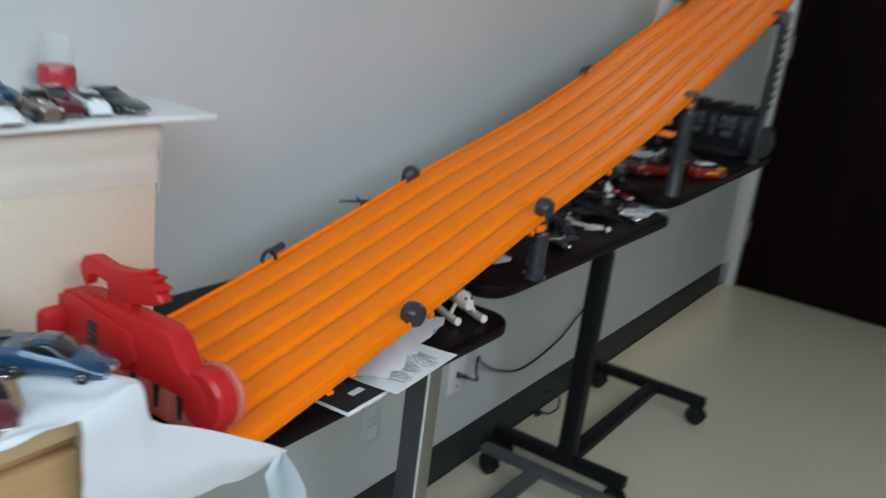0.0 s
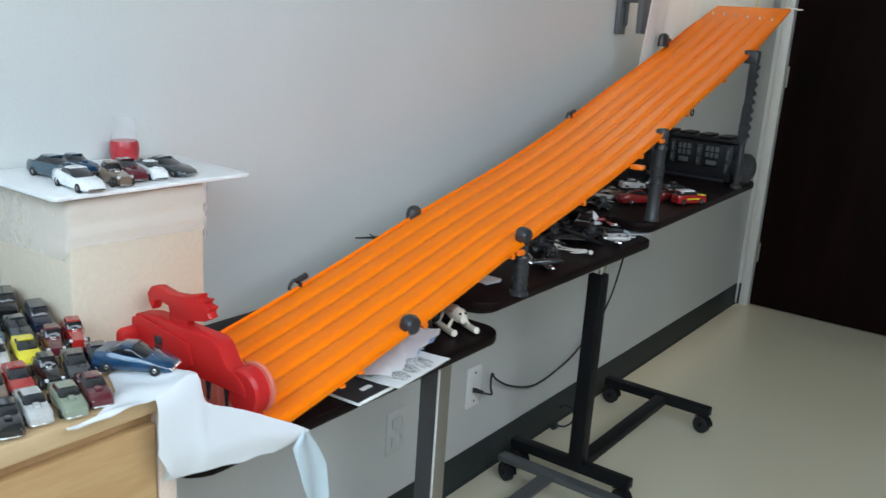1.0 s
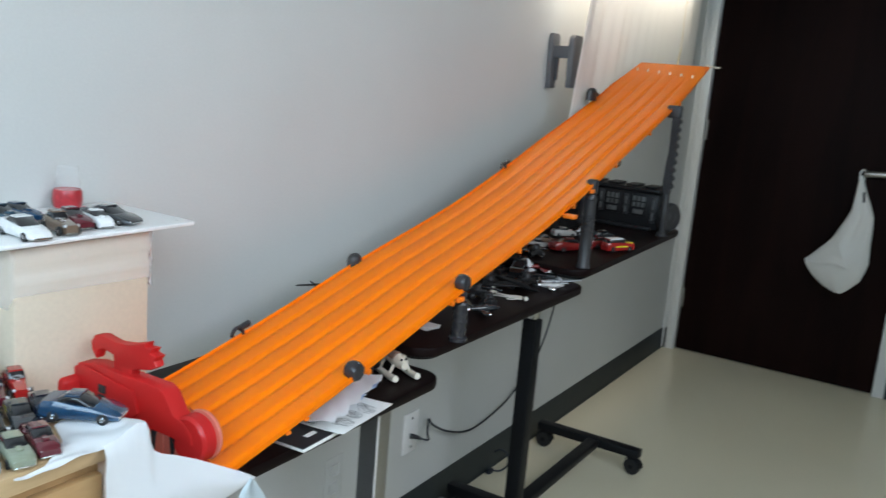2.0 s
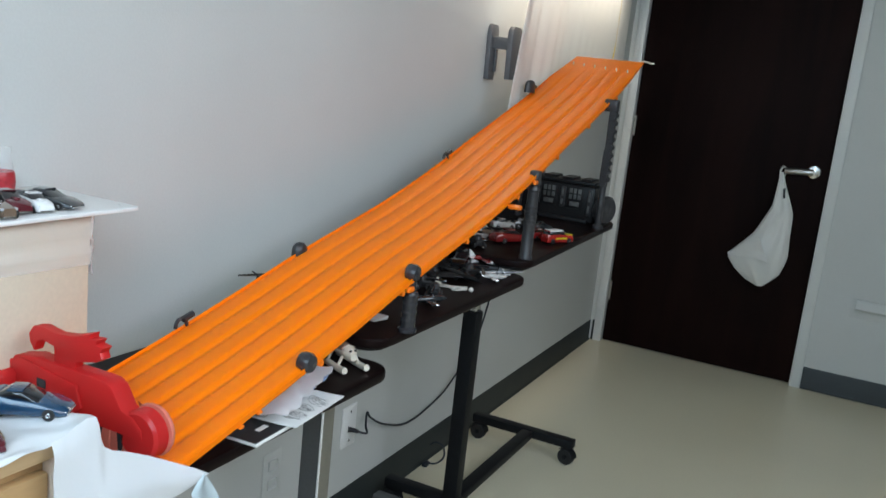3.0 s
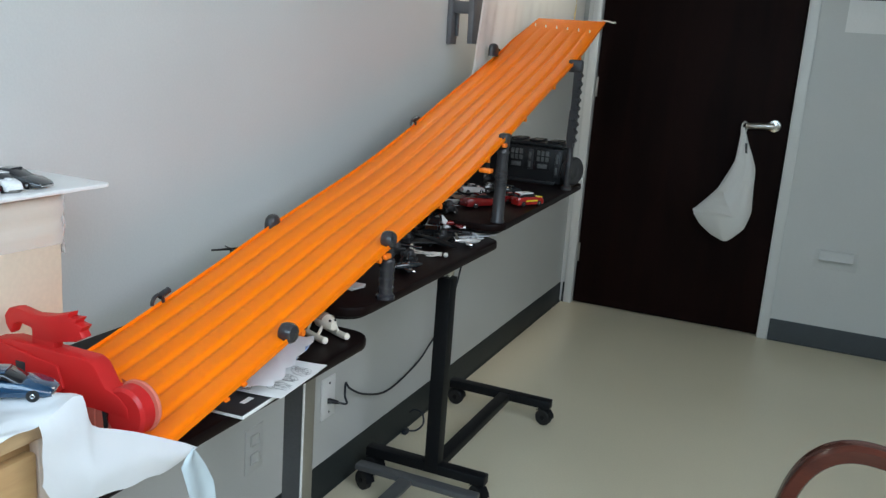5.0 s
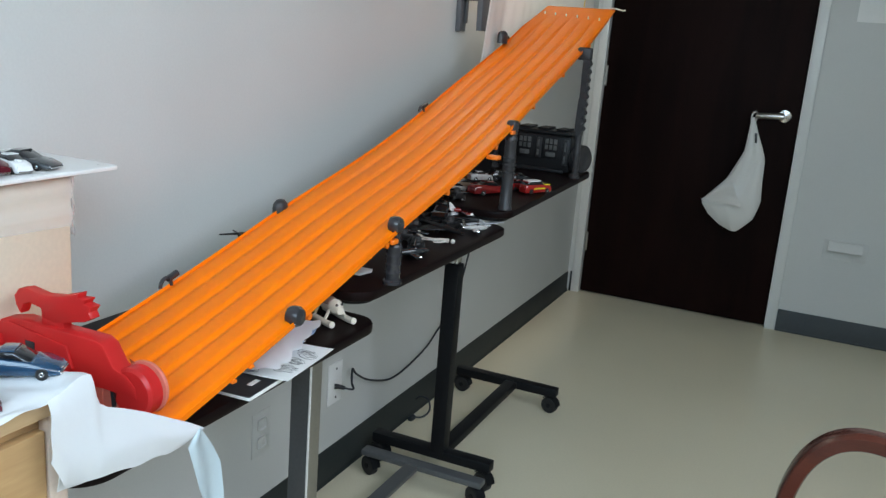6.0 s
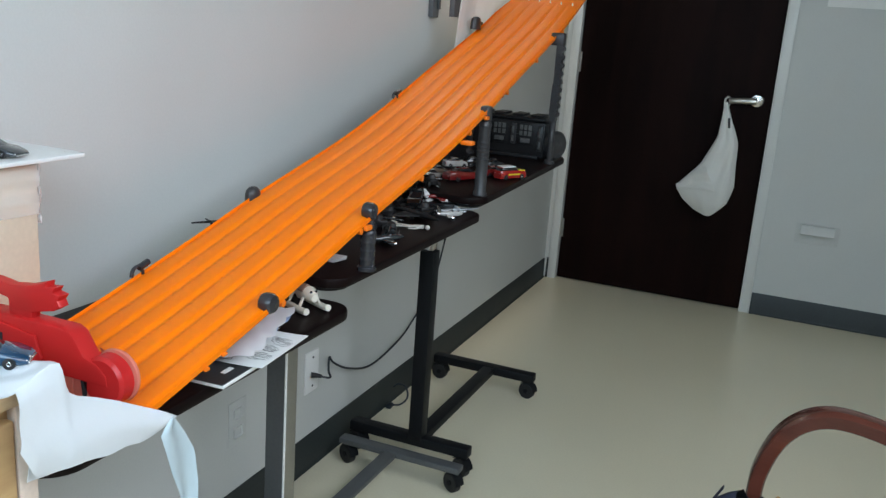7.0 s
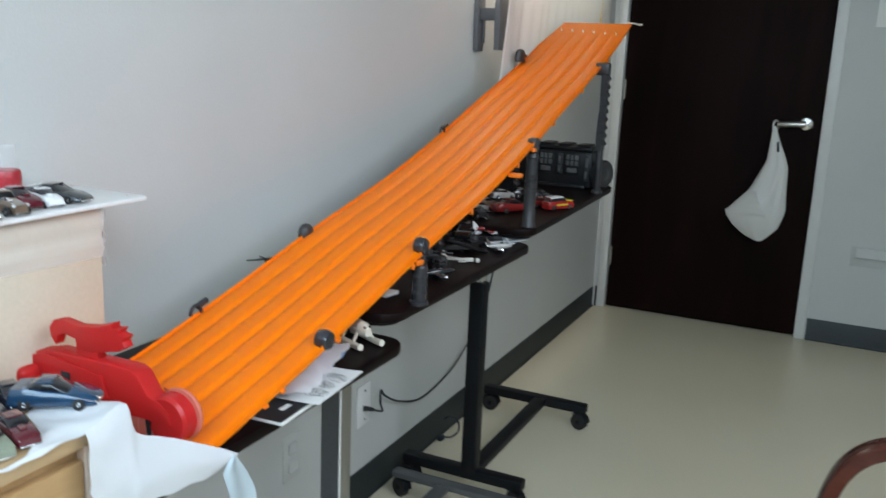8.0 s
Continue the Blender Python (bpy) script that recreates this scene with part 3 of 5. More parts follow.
for lane in range(6):
    a = lane * pitch
    # flat lane floor, falling at each side into a shallow rounded gutter
    sec = [(a, -0.0075), (a + pitch, -0.0075), (a + pitch, -0.0030), (a + pitch - 0.0030, -0.0027), (a + pitch - 0.0052, -0.0012), (a + pitch - 0.0074, 0.0005),
           (a + pitch - 0.0105, 0.0012), (a + 0.0105, 0.0012), (a + 0.0074, 0.0005), (a + 0.0052, -0.0012), (a + 0.0030, -0.0027), (a, -0.0030)]
    strip(sec, "lane", track)
for s, x in ((-1, 0.0), (1, TW)):
    sec = [(x + s * 0.0002, -0.007), (x + s * 0.0016, -0.007), (x + s * 0.0022, -0.002), (x + s * 0.002, 0.0019), (x + s * 0.0009, 0.0026), (x + s * 0.0002, 0.0020)]
    strip(sec, "side_rail", track)


def on_track(y, a, h):
    k = min(range(len(spine)), key=lambda i: abs(spine[i].y - y))
    o, across, up = track_frame(Vector((0, y, np.interp(y, [p.y for p in spine], [p.z for p in spine]))), k)
    return o + across * a + up * h


# section joints: narrow cross ribs beneath, with a little tab that sticks out at each side
for y in (0.985, 1.245, 1.52, 1.80, 2.07, 2.33, 2.60):
    bm = nb()
    p, q = on_track(y, -0.002, -0.012), on_track(y, TW + 0.002, -0.012)
    tube(bm, [p, q], 0.006, 8)
    part("joint_rib", bm, "orange_dark", track)
for y in (1.265, 1.745, 1.90, 2.53):
    p = on_track(y, TW, -0.012)
    part("side_tab", box(nb(), p.x, p.x + (0.03 if y == 1.745 else 0.009), p.y - 0.011, p.y + 0.011, p.z - 0.006, p.z + 0.004, 0.003), "orange_dark", track)
for y in (0.79, 0.83):
    p = on_track(y, TW, -0.012)
    part("edge_clip", box(nb(), p.x, p.x + 0.005, p.y - 0.005, p.y + 0.005, p.z + 0.001, p.z + 0.006, 0.0015), "orange_dark", track)
# pegs of the start line near the top
for lane in range(6):
    p, up = on_track(2.825 - 0.006 * lane, 0.014 + (lane + 0.5) * pitch * 0.93, 0.0005), Vector((0, -0.36, 0.93))
    part("start_peg", tube(nb(), [p, p + up * 0.006, p + up * 0.009], [0.0026, 0.0024, 0.0012], 8), "ivory", track, "pale start peg")
p = on_track(2.895, TW, 0.003)
part("start_lever", tube(nb(), smooth_path([p - Vector((0.012, 0, -0.003)), p + Vector((0.012, 0.0, 0.001)), p + Vector((0.03, -0.004, -0.003)), p + Vector((0.04, -0.004, -0.001))], 4), 0.0025, 8), "ivory", track, "pale plastic start lever")
string = thing("string", (0, 0, 0), "thin yellow string holding up the top of the track", "string")
p = on_track(2.895, 0.15, 0.004)
part("cord", tube(nb(), [p, p + Vector((0.0, 0.01, 0.05)), (p.x, p.y + 0.03, RZ - 0.002)], [0.002, 0.0005, 0.0004], 6), "string", string)


# ---- supports of the track ----
def support(y, side, base_z, r, material, style):
    a = TW - 0.005 if side > 0 else 0.0
    top = on_track(y, a, 0.0) + Vector((0.021 if style == "toothed" and side > 0 else 0.0, 0, 0))
    s = thing("track_support", (top.x, y, base_z), "dark gray plastic support post beneath the orange track", "track support", "supports of the track")
    h = top.z - base_z
    prof = [(r * 1.25, 0), (r * 1.25, 0.006), (r, 0.009)]
    if style == "ribbed":
        n = max(4, int((h - 0.035) / 0.014))
        for k in range(n):
            z = 0.01 + (h - 0.04) * k / n
            dz = (h - 0.04) / n
            prof += [(r * 0.99, z), (r * 0.99, z + dz * 0.55), (r * 1.05, z + dz * 0.65), (r * 1.05, z + dz * 0.85), (r * 0.99, z + dz * 0.97)]
    if style == "toothed":
        # upper bracket with a saw-toothed edge on a slimmer lower link
        z0, z1 = h * 0.34, h - 0.026
        outline = [(-0.011, z0 + 0.012), (-0.013, z0 + 0.03), (-0.011, h * 0.62), (-0.0085, h * 0.64), (-0.0095, z1 - 0.01), (-0.008, z1), (0.008, z1)]
        n = 9
        for k in range(n):
            zt = z1 - (z1 - z0 - 0.01) * k / n
            dz = (z1 - z0 - 0.01) / n
            outline += [(0.009, zt - dz * 0.15), (0.0155, zt - dz * 0.4), (0.0155, zt - dz * 0.65), (0.009, zt - dz * 0.9)]
        outline += [(0.009, z0), (-0.008, z0)]
        br_ = part("bracket", slab(nb(), outline[::-1], -0.012, 0.012, 0.0, pose(0, 0, 0, 90, 0, 0)), material, s)
        for k in range(7):
            zk = z0 + 0.025 + (z1 - z0 - 0.06) * k / 6
            part("rib", box(nb(), -0.006, 0.008, -0.0145, -0.0118, zk, zk + 0.006, 0.001, 1), material, br_)
        part("post", lathe(nb(), [(0.001, 0), (0.017, 0), (0.017, 0.008), (0.0105, 0.014), (0.0105, z0 * 0.5), (0.0125, z0 * 0.55), (0.010, z0 * 0.62), (0.010, z0 + 0.006), (0.001, z0 + 0.006)], 16), material, s)
    elif style == "plain":
        tall = [(0.001, 0), (0.0175, 0), (0.0175, 0.006), (0.0152, 0.010), (0.0150, h * 0.40)]
        for k in range(5):
            z = h * (0.42 + 0.045 * k)
            tall += [(0.0150, z), (0.0163, z + 0.001), (0.0163, z + 0.0045), (0.0150, z + 0.0055)]
        tall += [(0.0142, h * 0.68), (0.0142, h * 0.80), (0.0160, h * 0.81), (0.0160, h - 0.036), (0.011, h - 0.028), (0.001, h - 0.028)]
        part("post", lathe(nb(), tall, 18), material, s)
    else:
        prof += [(r * 0.9, h - 0.028), (0.001, h - 0.028)]
        part("post", lathe(nb(), prof, 16), material, s)
    part("neck", box(nb(), -0.009, 0.009, -0.008, 0.008, h - 0.03, h - 0.008, 0.003), material, s)
    part("grip", box(nb(), min(-side * 0.022, 0), max(-side * 0.022, 0), -0.006, 0.006, h - 0.024, h - 0.017, 0.002), material, s)
    if side > 0:
        # round clamp head gripping the edge of the track
        if style == "ribbed":
            clamp_head(s, h + 0.008, material)
        else:
            part("clamp_block", box(nb(), -0.012 if style == "plain" else -0.03, 0.013, -0.014, 0.014, h - 0.03, h + 0.008, 0.006, 3), material, s)
    else:
        if style == "ribbed" and y > 1:
            # domed cap on the wall side
            part("cap", loft(nb(), [[(-0.004 + 0.013 * q * math.cos(a_), 0.019 * q * math.sin(a_), h + zz) for a_ in [2 * math.pi * k / 16 for k in range(16)]] for q, zz in ((1, -0.012), (1, 0.003), (0.88, 0.011), (0.55, 0.017), (0.1, 0.019))]), "post_dark", s)
        else:
            # open ring with a stub pin on the wall side
            part("hook", tube(nb(), [(0, -0.013 * math.cos(a_), h + 0.002 + 0.015 * math.sin(a_)) for a_ in [math.pi * k / 10 for k in range(11)]], 0.0032, 8), material, s)
            part("pin", tube(nb(), [(0.0, 0.004, h + 0.014), (0.0, 0.026, h + 0.020)], 0.0055, 10), material, s)
        if style == "toothed":
            part("clamp_block", loft(nb(), [[(-0.002 + 0.014 * q * math.cos(a_), -0.018 + 0.028 * q * math.sin(a_), h + zz) for a_ in [2 * math.pi * k / 16 for k in range(16)]] for q, zz in ((1, 0.0), (1, 0.022), (0.85, 0.033), (0.5, 0.038), (0.1, 0.039))]), material, s)


def clamp_head(parent, z, material, x=0.0, y=0.0):
    return part("clamp_head", lathe(nb(), [(0.001, -0.012), (0.010, -0.012), (0.0142, -0.0095), (0.0162, -0.004), (0.0162, 0.0055), (0.013, 0.011), (0.001, 0.012)], 20, pose(x, y, z, 0, 90, 0)), material, parent)


for y, zb, style, r, material in ((0.955, 0.722, "ribbed", 0.012, "post"), (1.29, 0.785, "ribbed", 0.0145, "post"), (1.925, 0.8285, "plain", 0.013, "post_dark"), (2.53, 0.839, "toothed", 0.022, "post_dark")):
    for side in (1, -1):
        if y > 1 or side < 0:
            support(y, side, zb, r, material, style)
# the lowest clamp holds the edge without a post
p = on_track(0.955, TW - 0.005, 0.004)
clamp_head(track, p.z, "post", p.x, p.y)

# ---- red finish gate ----
gate = thing("finish_gate", (0.195, 0.655, 0.722), "red translucent plastic finish gate across the track's end", "toy gate")
slots = [0.008 + 0.0365 * k for k in range(6)]
# pale front skirt with a narrow slit over every lane, below a closed upper band
edges = [-0.014] + [s + 0.018 for s in slots[:5]] + [0.222]
for k in range(len(edges) - 1):
    part("pillar", box(nb(), edges[k] + 0.0003, edges[k + 1] - 0.0003, -0.0105, 0.008, 0.03, 0.0655, 0.001, 1), "red_pale", gate, "pale see-through skirt panel")
upper = [(-0.014, 0.066), (0.228, 0.066), (0.226, 0.080), (0.212, 0.092), (0.192, 0.098), (0.176, 0.122), (0.164, 0.128), (0.03, 0.128), (-0.014, 0.118)]
part("upper_band", slab(nb(), upper, -0.014, 0.014, 0.003, pose(0, 0, 0, 90, 0, 0)), "red", gate)
for s in slots[1:]:
    part("lane_flag", loft(nb(), [[(s - w, yy, zz), (s + w, yy, zz), (s + w, yy + 0.002, zz), (s - w, yy + 0.002, zz)] for zz, w, yy in ((0.040, 0.0022, -0.012), (0.054, 0.0036, -0.012), (0.0655, 0.0052, -0.012))]), "post", gate, "dark lane trip flag")
hood = [(-0.014, 0.0665), (0.11, 0.0665), (0.13, 0.084), (0.12, 0.112), (0.02, 0.124), (-0.014, 0.114)]
part("hood", slab(nb(), hood, 0.0145, 0.0195, 0.002, pose(0, 0, 0, 90, 0, 0)), "red", gate)
part("end_disc", lathe(nb(), [(0.001, -0.012), (0.027, -0.012), (0.032, -0.008), (0.032, 0.012), (0.028, 0.016), (0.001, 0.016)], 30, pose(0.218, 0.004, 0.070, 90, 0, 0)), "red", gate)
part("disc_rim", lathe(nb(), [(0.0305, -0.002), (0.0325, -0.003), (0.034, 0.0), (0.033, 0.003), (0.031, 0.003)], 30, pose(0.222, 0.012, 0.073, 90, 0, 0)), "red_pale", gate, "pale see-through rim")
part("fin", loft(nb(), [[(0.192 + d, 0.014 + w, 0.102 + z) for d, w, z in ((0, 0, 0), (0.012, 0.0, -0.004), (0.026, 0.0, -0.016), (0.02, 0.0, -0.02), (0.004, 0, -0.01))] for w in (0.0, 0.008)]), "red_pale", gate, "pale curved fin")
part("end_foot", box(nb(), 0.19, 0.235, -0.012, 0.03, 0.0, 0.03, 0.006), "red", gate)
part("end_foot", box(nb(), -0.03, 0.006, -0.03, 0.03, 0.0, 0.03, 0.006), "red", gate)
part("side_block", box(nb(), -0.026, 0.012, -0.045, 0.0, 0.072, 0.106, 0.008, 3), "red", gate)
# curved crest: a hooked arm with a jagged tail
crest = [(0.030, 0.1335), (0.022, 0.144), (0.020, 0.156), (0.028, 0.1665), (0.042, 0.170), (0.07, 0.166), (0.1, 0.170), (0.132, 0.180), (0.130, 0.1735), (0.146, 0.175), (0.141, 0.168), (0.154, 0.166), (0.148, 0.158), (0.152, 0.151), (0.14, 0.144), (0.118, 0.139), (0.1, 0.134), (0.07, 0.134), (0.066, 0.1475), (0.046, 0.151), (0.036, 0.147)]
part("crest", slab(nb(), crest, -0.008, 0.008, 0.0022, pose(0, 0, 0, 90, 0, 0)), "red", gate)
part("crest_post", box(nb(), 0.066, 0.105, -0.0075, 0.0075, 0.122, 0.146, 0.003), "red", gate)
for k in range(2):
    part("sticker", box(nb(), 0.052, 0.068, -0.0208, -0.0197, 0.080 + 0.014 * k, 0.092 + 0.014 * k, 0.0004), "post", gate, "small dark square sticker")

# ---- oak chest with toy cars ----
CZ = 0.842
chest = thing("oak_chest", (0, 0, 0), "honey oak bedside chest crowded with toy cars", "chest")
part("top", box(nb(), 0.012, 0.43, -0.62, 0.5455, CZ - 0.024, CZ, 0.004), "oak_edge", chest)
part("body", box(nb(), 0.015, 0.405, -0.6, 0.5395, 0.06, CZ - 0.0242, 0.003), "oak", chest)
for z0, z1 in ((0.08, 0.44), (0.45, 0.80)):
    d = part("drawer", box(nb(), 0.4055, 0.421, -0.585, 0.512, z0, z1, 0.004), "oak", chest)
    bm = nb()
    tube(bm, smooth_path([(0.42, -0.11, z1 - 0.1), (0.445, -0.1, z1 - 0.1), (0.445, 0.02, z1 - 0.1), (0.42, 0.03, z1 - 0.1)], 4), 0.005, 8)
    part("handle", bm, "steel", d)
part("stile", box(nb(), 0.4055, 0.420, 0.5145, 0.5395, 0.06, CZ - 0.026, 0.002), "stile", chest, "paler wooden edge stile")
part("plinth", box(nb(), 0.02, 0.385, -0.58, 0.51, 0.0, 0.06), "edge", chest)

# ---- wrapped cream box with a white board on top ----
bx = thing("cream_box", (0, 0, 0), "tall cream box wrapped at the top in clear stretch film", "box")
part("carton", box(nb(), 0.008, 0.195, 0.548, 0.762, 0.722, 1.018, 0.006), "cream", bx)


def film_at(u, v):
    x = 0.199 + 0.0016 * math.sin(v * 15 + u * 4) + 0.001 * math.sin(u * 33 + v * 7)
    ring = rounded(0.003, x, 0.543, 0.767, 0.008, 3)
    n = len(ring)
    px, py = ring[int(u * n) % n]
    return (px, py, 0.942 + 0.076 * v - 0.012 * math.sin(u * 12) * (1 - v))


part("film", grid(nb(), 16, 10, film_at), "film", bx, "crinkled clear stretch film")
board = thing("white_board", (0, 0, 1.0205), "white square-edged plastic board lying on the box", "board")
part("panel", slab(nb(), rounded(0.004, 0.212, 0.52, 0.836, 0.009, 5), 0.0, 0.006, 0.0015), "white", board)


# ---- toy cars ----
def car_ring(x, hw, z0, z1, tuck=0.82):
    zm = z0 + (z1 - z0) * 0.5
    pts = [(hw * 0.9, z0), (hw, z0 + (z1 - z0) * 0.22), (hw, zm), (hw * 0.97, z0 + (z1 - z0) * 0.78), (hw * tuck, z1)]
    return [(x, y, z) for y, z in pts] + [(x, -y, z) for y, z in reversed(pts)]


STYLES = {
    # body stations (x, half width, top), cabin stations, wheel radius
    "sports": (((-0.037, 0.0125, 0.0155), (-0.034, 0.0145, 0.0195), (-0.022, 0.0158, 0.0205), (-0.006, 0.0150, 0.0175), (0.008, 0.0150, 0.0165), (0.022, 0.0155, 0.0150), (0.033, 0.0140, 0.0105), (0.037, 0.011, 0.0075)),
               ((-0.024, 0.0115, 0.0195), (-0.012, 0.0112, 0.0255), (-0.001, 0.0112, 0.0258), (0.013, 0.0125, 0.0165)), 0.0058),
    "coupe": (((-0.037, 0.012, 0.0175), (-0.033, 0.0145, 0.0205), (-0.018, 0.0152, 0.0205), (0.004, 0.0150, 0.0200), (0.018, 0.0150, 0.0190), (0.032, 0.0142, 0.0165), (0.037, 0.012, 0.0125)),
              ((-0.026, 0.0118, 0.0205), (-0.013, 0.0112, 0.0280), (0.001, 0.0112, 0.0282), (0.013, 0.0125, 0.0195)), 0.0060),
    "suv": (((-0.036, 0.0135, 0.0215), (-0.034, 0.0150, 0.0235), (-0.01, 0.0152, 0.0235), (0.012, 0.0150, 0.0230), (0.030, 0.0145, 0.0215), (0.036, 0.0132, 0.0165)),
            ((-0.034, 0.0128, 0.0235), (-0.030, 0.0122, 0.0330), (0.006, 0.0122, 0.0332), (0.014, 0.0130, 0.0230)), 0.0070),
    "rod": (((-0.036, 0.011, 0.0190), (-0.030, 0.0140, 0.0225), (-0.010, 0.0142, 0.0220), (0.004, 0.0120, 0.0200), (0.02, 0.0100, 0.0190), (0.036, 0.0085, 0.0165)),
            ((-0.026, 0.0110, 0.0225), (-0.020, 0.0105, 0.0305), (-0.004, 0.0105, 0.0305), (0.003, 0.0112, 0.0205)), 0.0068),
}
made_cars = {}


def toy_car(x, y, z, turn, paint, style="sports", label="", group="toy cars on the oak chest", length=1.0, size=1.0, wide=1.0):
    words = label or f"small {paint} die-cast toy car with dark windows"
    key = (paint, style, words, length, size, wide)
    if key in made_cars:
        return copy_thing(made_cars[key], pose(x, y, z, 0, 0, turn) )
    body, cabin, wr = STYLES[style]
    c = thing("toy_car", pose(x, y, z, 0, 0, turn), words, "toy car", group)
    paint_m = "car_" + paint
    base = 0.0035
    bm = loft(nb(), [car_ring(length * px, hw, base, zt) for px, hw, zt in body])
    bmesh.ops.bevel(bm, geom=[e for e in bm.edges if e.is_manifold and e.calc_face_angle(0) > 0.8], offset=0.0009, segments=1, affect="EDGES")
    b = part("body", bm, paint_m, c, sharp=45)
    part("window_glass", loft(nb(), [car_ring(length * px, hw, zt - 0.006 if k in (0, len(cabin) - 1) else 0.017, zt - 0.0004, 0.8) for k, (px, hw, zt) in enumerate(cabin)]), "glass_dark", c, "dark tinted windows", 50)
    (xa, wa, za), (xb, wb, zb) = cabin[1], cabin[2]
    part("roof", loft(nb(), [car_ring(length * px, hw, z0, z1, 0.7) for px, hw, z0, z1 in ((xa - 0.001, wa * 0.88, za - 0.003, za + 0.0004), (xb + 0.001, wb * 0.88, zb - 0.003, zb + 0.0004))]), paint_m, c)
    for sx in (-0.022, 0.023):
        for sy in (-1, 1):
            m = pose(length * sx, sy * 0.0135, wr, 90, 0, 0)
            t = part("wheel", lathe(nb(), [(wr * 0.55, -0.0022), (wr * 0.95, -0.0022), (wr, -0.0012), (wr, 0.0012), (wr * 0.95, 0.0022), (wr * 0.55, 0.0022)], 14, m), "tyre", c)
            part("rim", lathe(nb(), [(0.0004, -0.0018), (wr * 0.3, -0.0024), (wr * 0.6, -0.0016), (wr * 0.6, 0.0016), (wr * 0.3, 0.0024), (0.0004, 0.0018)], 10, m), "chrome", t)
    nose, tail = body[-1], body[0]
    for sy in (-1, 1):
        part("headlight", box(nb(), length * nose[0] - 0.0045, length * nose[0] - 0.0005, sy * 0.0092 - 0.0022, sy * 0.0092 + 0.0022, nose[2] - 0.003, nose[2] + 0.0006, 0.0006, 1), "lens", c)
    part("bumper", box(nb(), length * nose[0] - 0.003, length * nose[0] + 0.0012, -nose[1] * 0.95, nose[1] * 0.95, 0.0038, 0.0062, 0.0006, 1), "chrome", c, "chrome bumper")
    if style in ("rod", "coupe"):
        hx = length * body[-3][0]
        part("hood_scoop", box(nb(), hx - 0.006, hx + 0.005, -0.004, 0.004, body[-3][2] - 0.001, body[-3][2] + 0.0026, 0.001, 1), "chrome" if style == "rod" else paint_m, c, "chrome engine" if style == "rod" else "")
    for sy in (-1, 1):
        part("tail_light", box(nb(), length * tail[0] - 0.0008, length * tail[0] + 0.001, sy * 0.008 - 0.0025, sy * 0.008 + 0.0025, tail[2] - 0.006, tail[2] - 0.003, 0.0004, 1), "filler", c, "red tail light")
    c.scale = (size, size * wide, size)
    made_cars[key] = c
    return c


# rows on the chest, noses to the room
ROWS_OF_CARS = (
    # distance from the wall, last place along the chest, paints and shapes from there
    (0.391, 0.452, (("maroon", "coupe"), ("sage", "coupe"), ("silver", "coupe"), ("black", "coupe"), ("flame", "rod"), ("bronze", "sports"), ("navy", "coupe"), ("silver", "sports"), ("black", "rod"))),
    (0.313, 0.508, (("navy", "coupe"), ("charcoal", "sports"), ("black", "rod"), ("red", "sports"), ("bronze", "coupe"), ("cream", "coupe"), ("sage", "sports"), ("yellow", "coupe"), ("navy", "coupe"), ("red", "rod"))),
    (0.236, 0.526, (("red", "rod"), ("maroon", "rod"), ("yellow", "sports"), ("silver", "coupe"), ("cream", "sports"), ("charcoal", "coupe"), ("white", "coupe"), ("teal", "sports"), ("silver", "sports"))),
    (0.158, 0.524, (("navy", "suv"), ("charcoal", "sports"), ("teal", "sports"), ("silver", "coupe"), ("black", "suv"), ("green", "coupe"), ("teal", "coupe"), ("white", "sports"))),
    (0.080, 0.520, (("black", "suv"), ("green", "suv"), ("teal", "suv"), ("silver", "sports"), ("white", "suv"), ("green", "coupe"), ("navy", "coupe"), ("charcoal", "coupe"))),
)
random.seed(5)
for x, y, kinds in ROWS_OF_CARS:
    for k, (paint, style) in enumerate(kinds):
        toy_car(x + random.uniform(-0.005, 0.005), y - 0.0325 * k + random.uniform(-0.0015, 0.0015), CZ, -19 + random.uniform(-4, 4), paint, style, length=1.06, size=0.92)
toy_car(0.372, 0.522, CZ + 0.0085, 32, "blue", "sports", "glossy blue die-cast toy car on the plastic bag", length=1.05, size=1.2, wide=1.12)
# on the white board
BZ = 1.0265
toy_car(0.092, 0.594, BZ, 8, "teal", "coupe", "dark teal toy coupe on the white board", "toy cars on the white board", 1.1, 1.05, 1.1)
toy_car(0.076, 0.634, BZ, 6, "blue", "coupe", "dark blue toy coupe beside the teal one on the board", "toy cars on the white board", 1.05, 0.92)
toy_car(0.176, 0.577, BZ, -4, "white", "sports", "white toy sports car on the white board", "toy cars on the white board", 1.1, 1.08, 1.05)
toy_car(0.176, 0.629, BZ, -10, "bronze", "rod", "bronze toy hot rod on the white board", "toy cars on the white board", 1.0, 0.95)
toy_car(0.155, 0.662, BZ, -8, "maroon", "coupe", "maroon toy coupe on the white board", "toy cars on the white board", 1.0, 1.0)
toy_car(0.166, 0.694, BZ, -12, "white", "coupe", "small white toy coupe on the white board", "toy cars on the white board", 1.0, 0.85)
toy_car(0.150, 0.730, BZ, 12, "charcoal", "sports", "charcoal toy sports car on the white board", "toy cars on the white board", 1.3, 0.95, 1.3)
jar = thing("glass_jar", (0.03, 0.742, BZ), "clear glass jar with a glossy red lower half", "jar")
part("glass_wall", lathe(nb(), [(0.001, 0.0), (0.017, 0.0), (0.019, 0.003), (0.019, 0.040), (0.015, 0.052), (0.0165, 0.066), (0.0155, 0.066), (0.014, 0.052), (0.018, 0.040), (0.018, 0.004), (0.001, 0.002)], 24), "clear_film", jar)
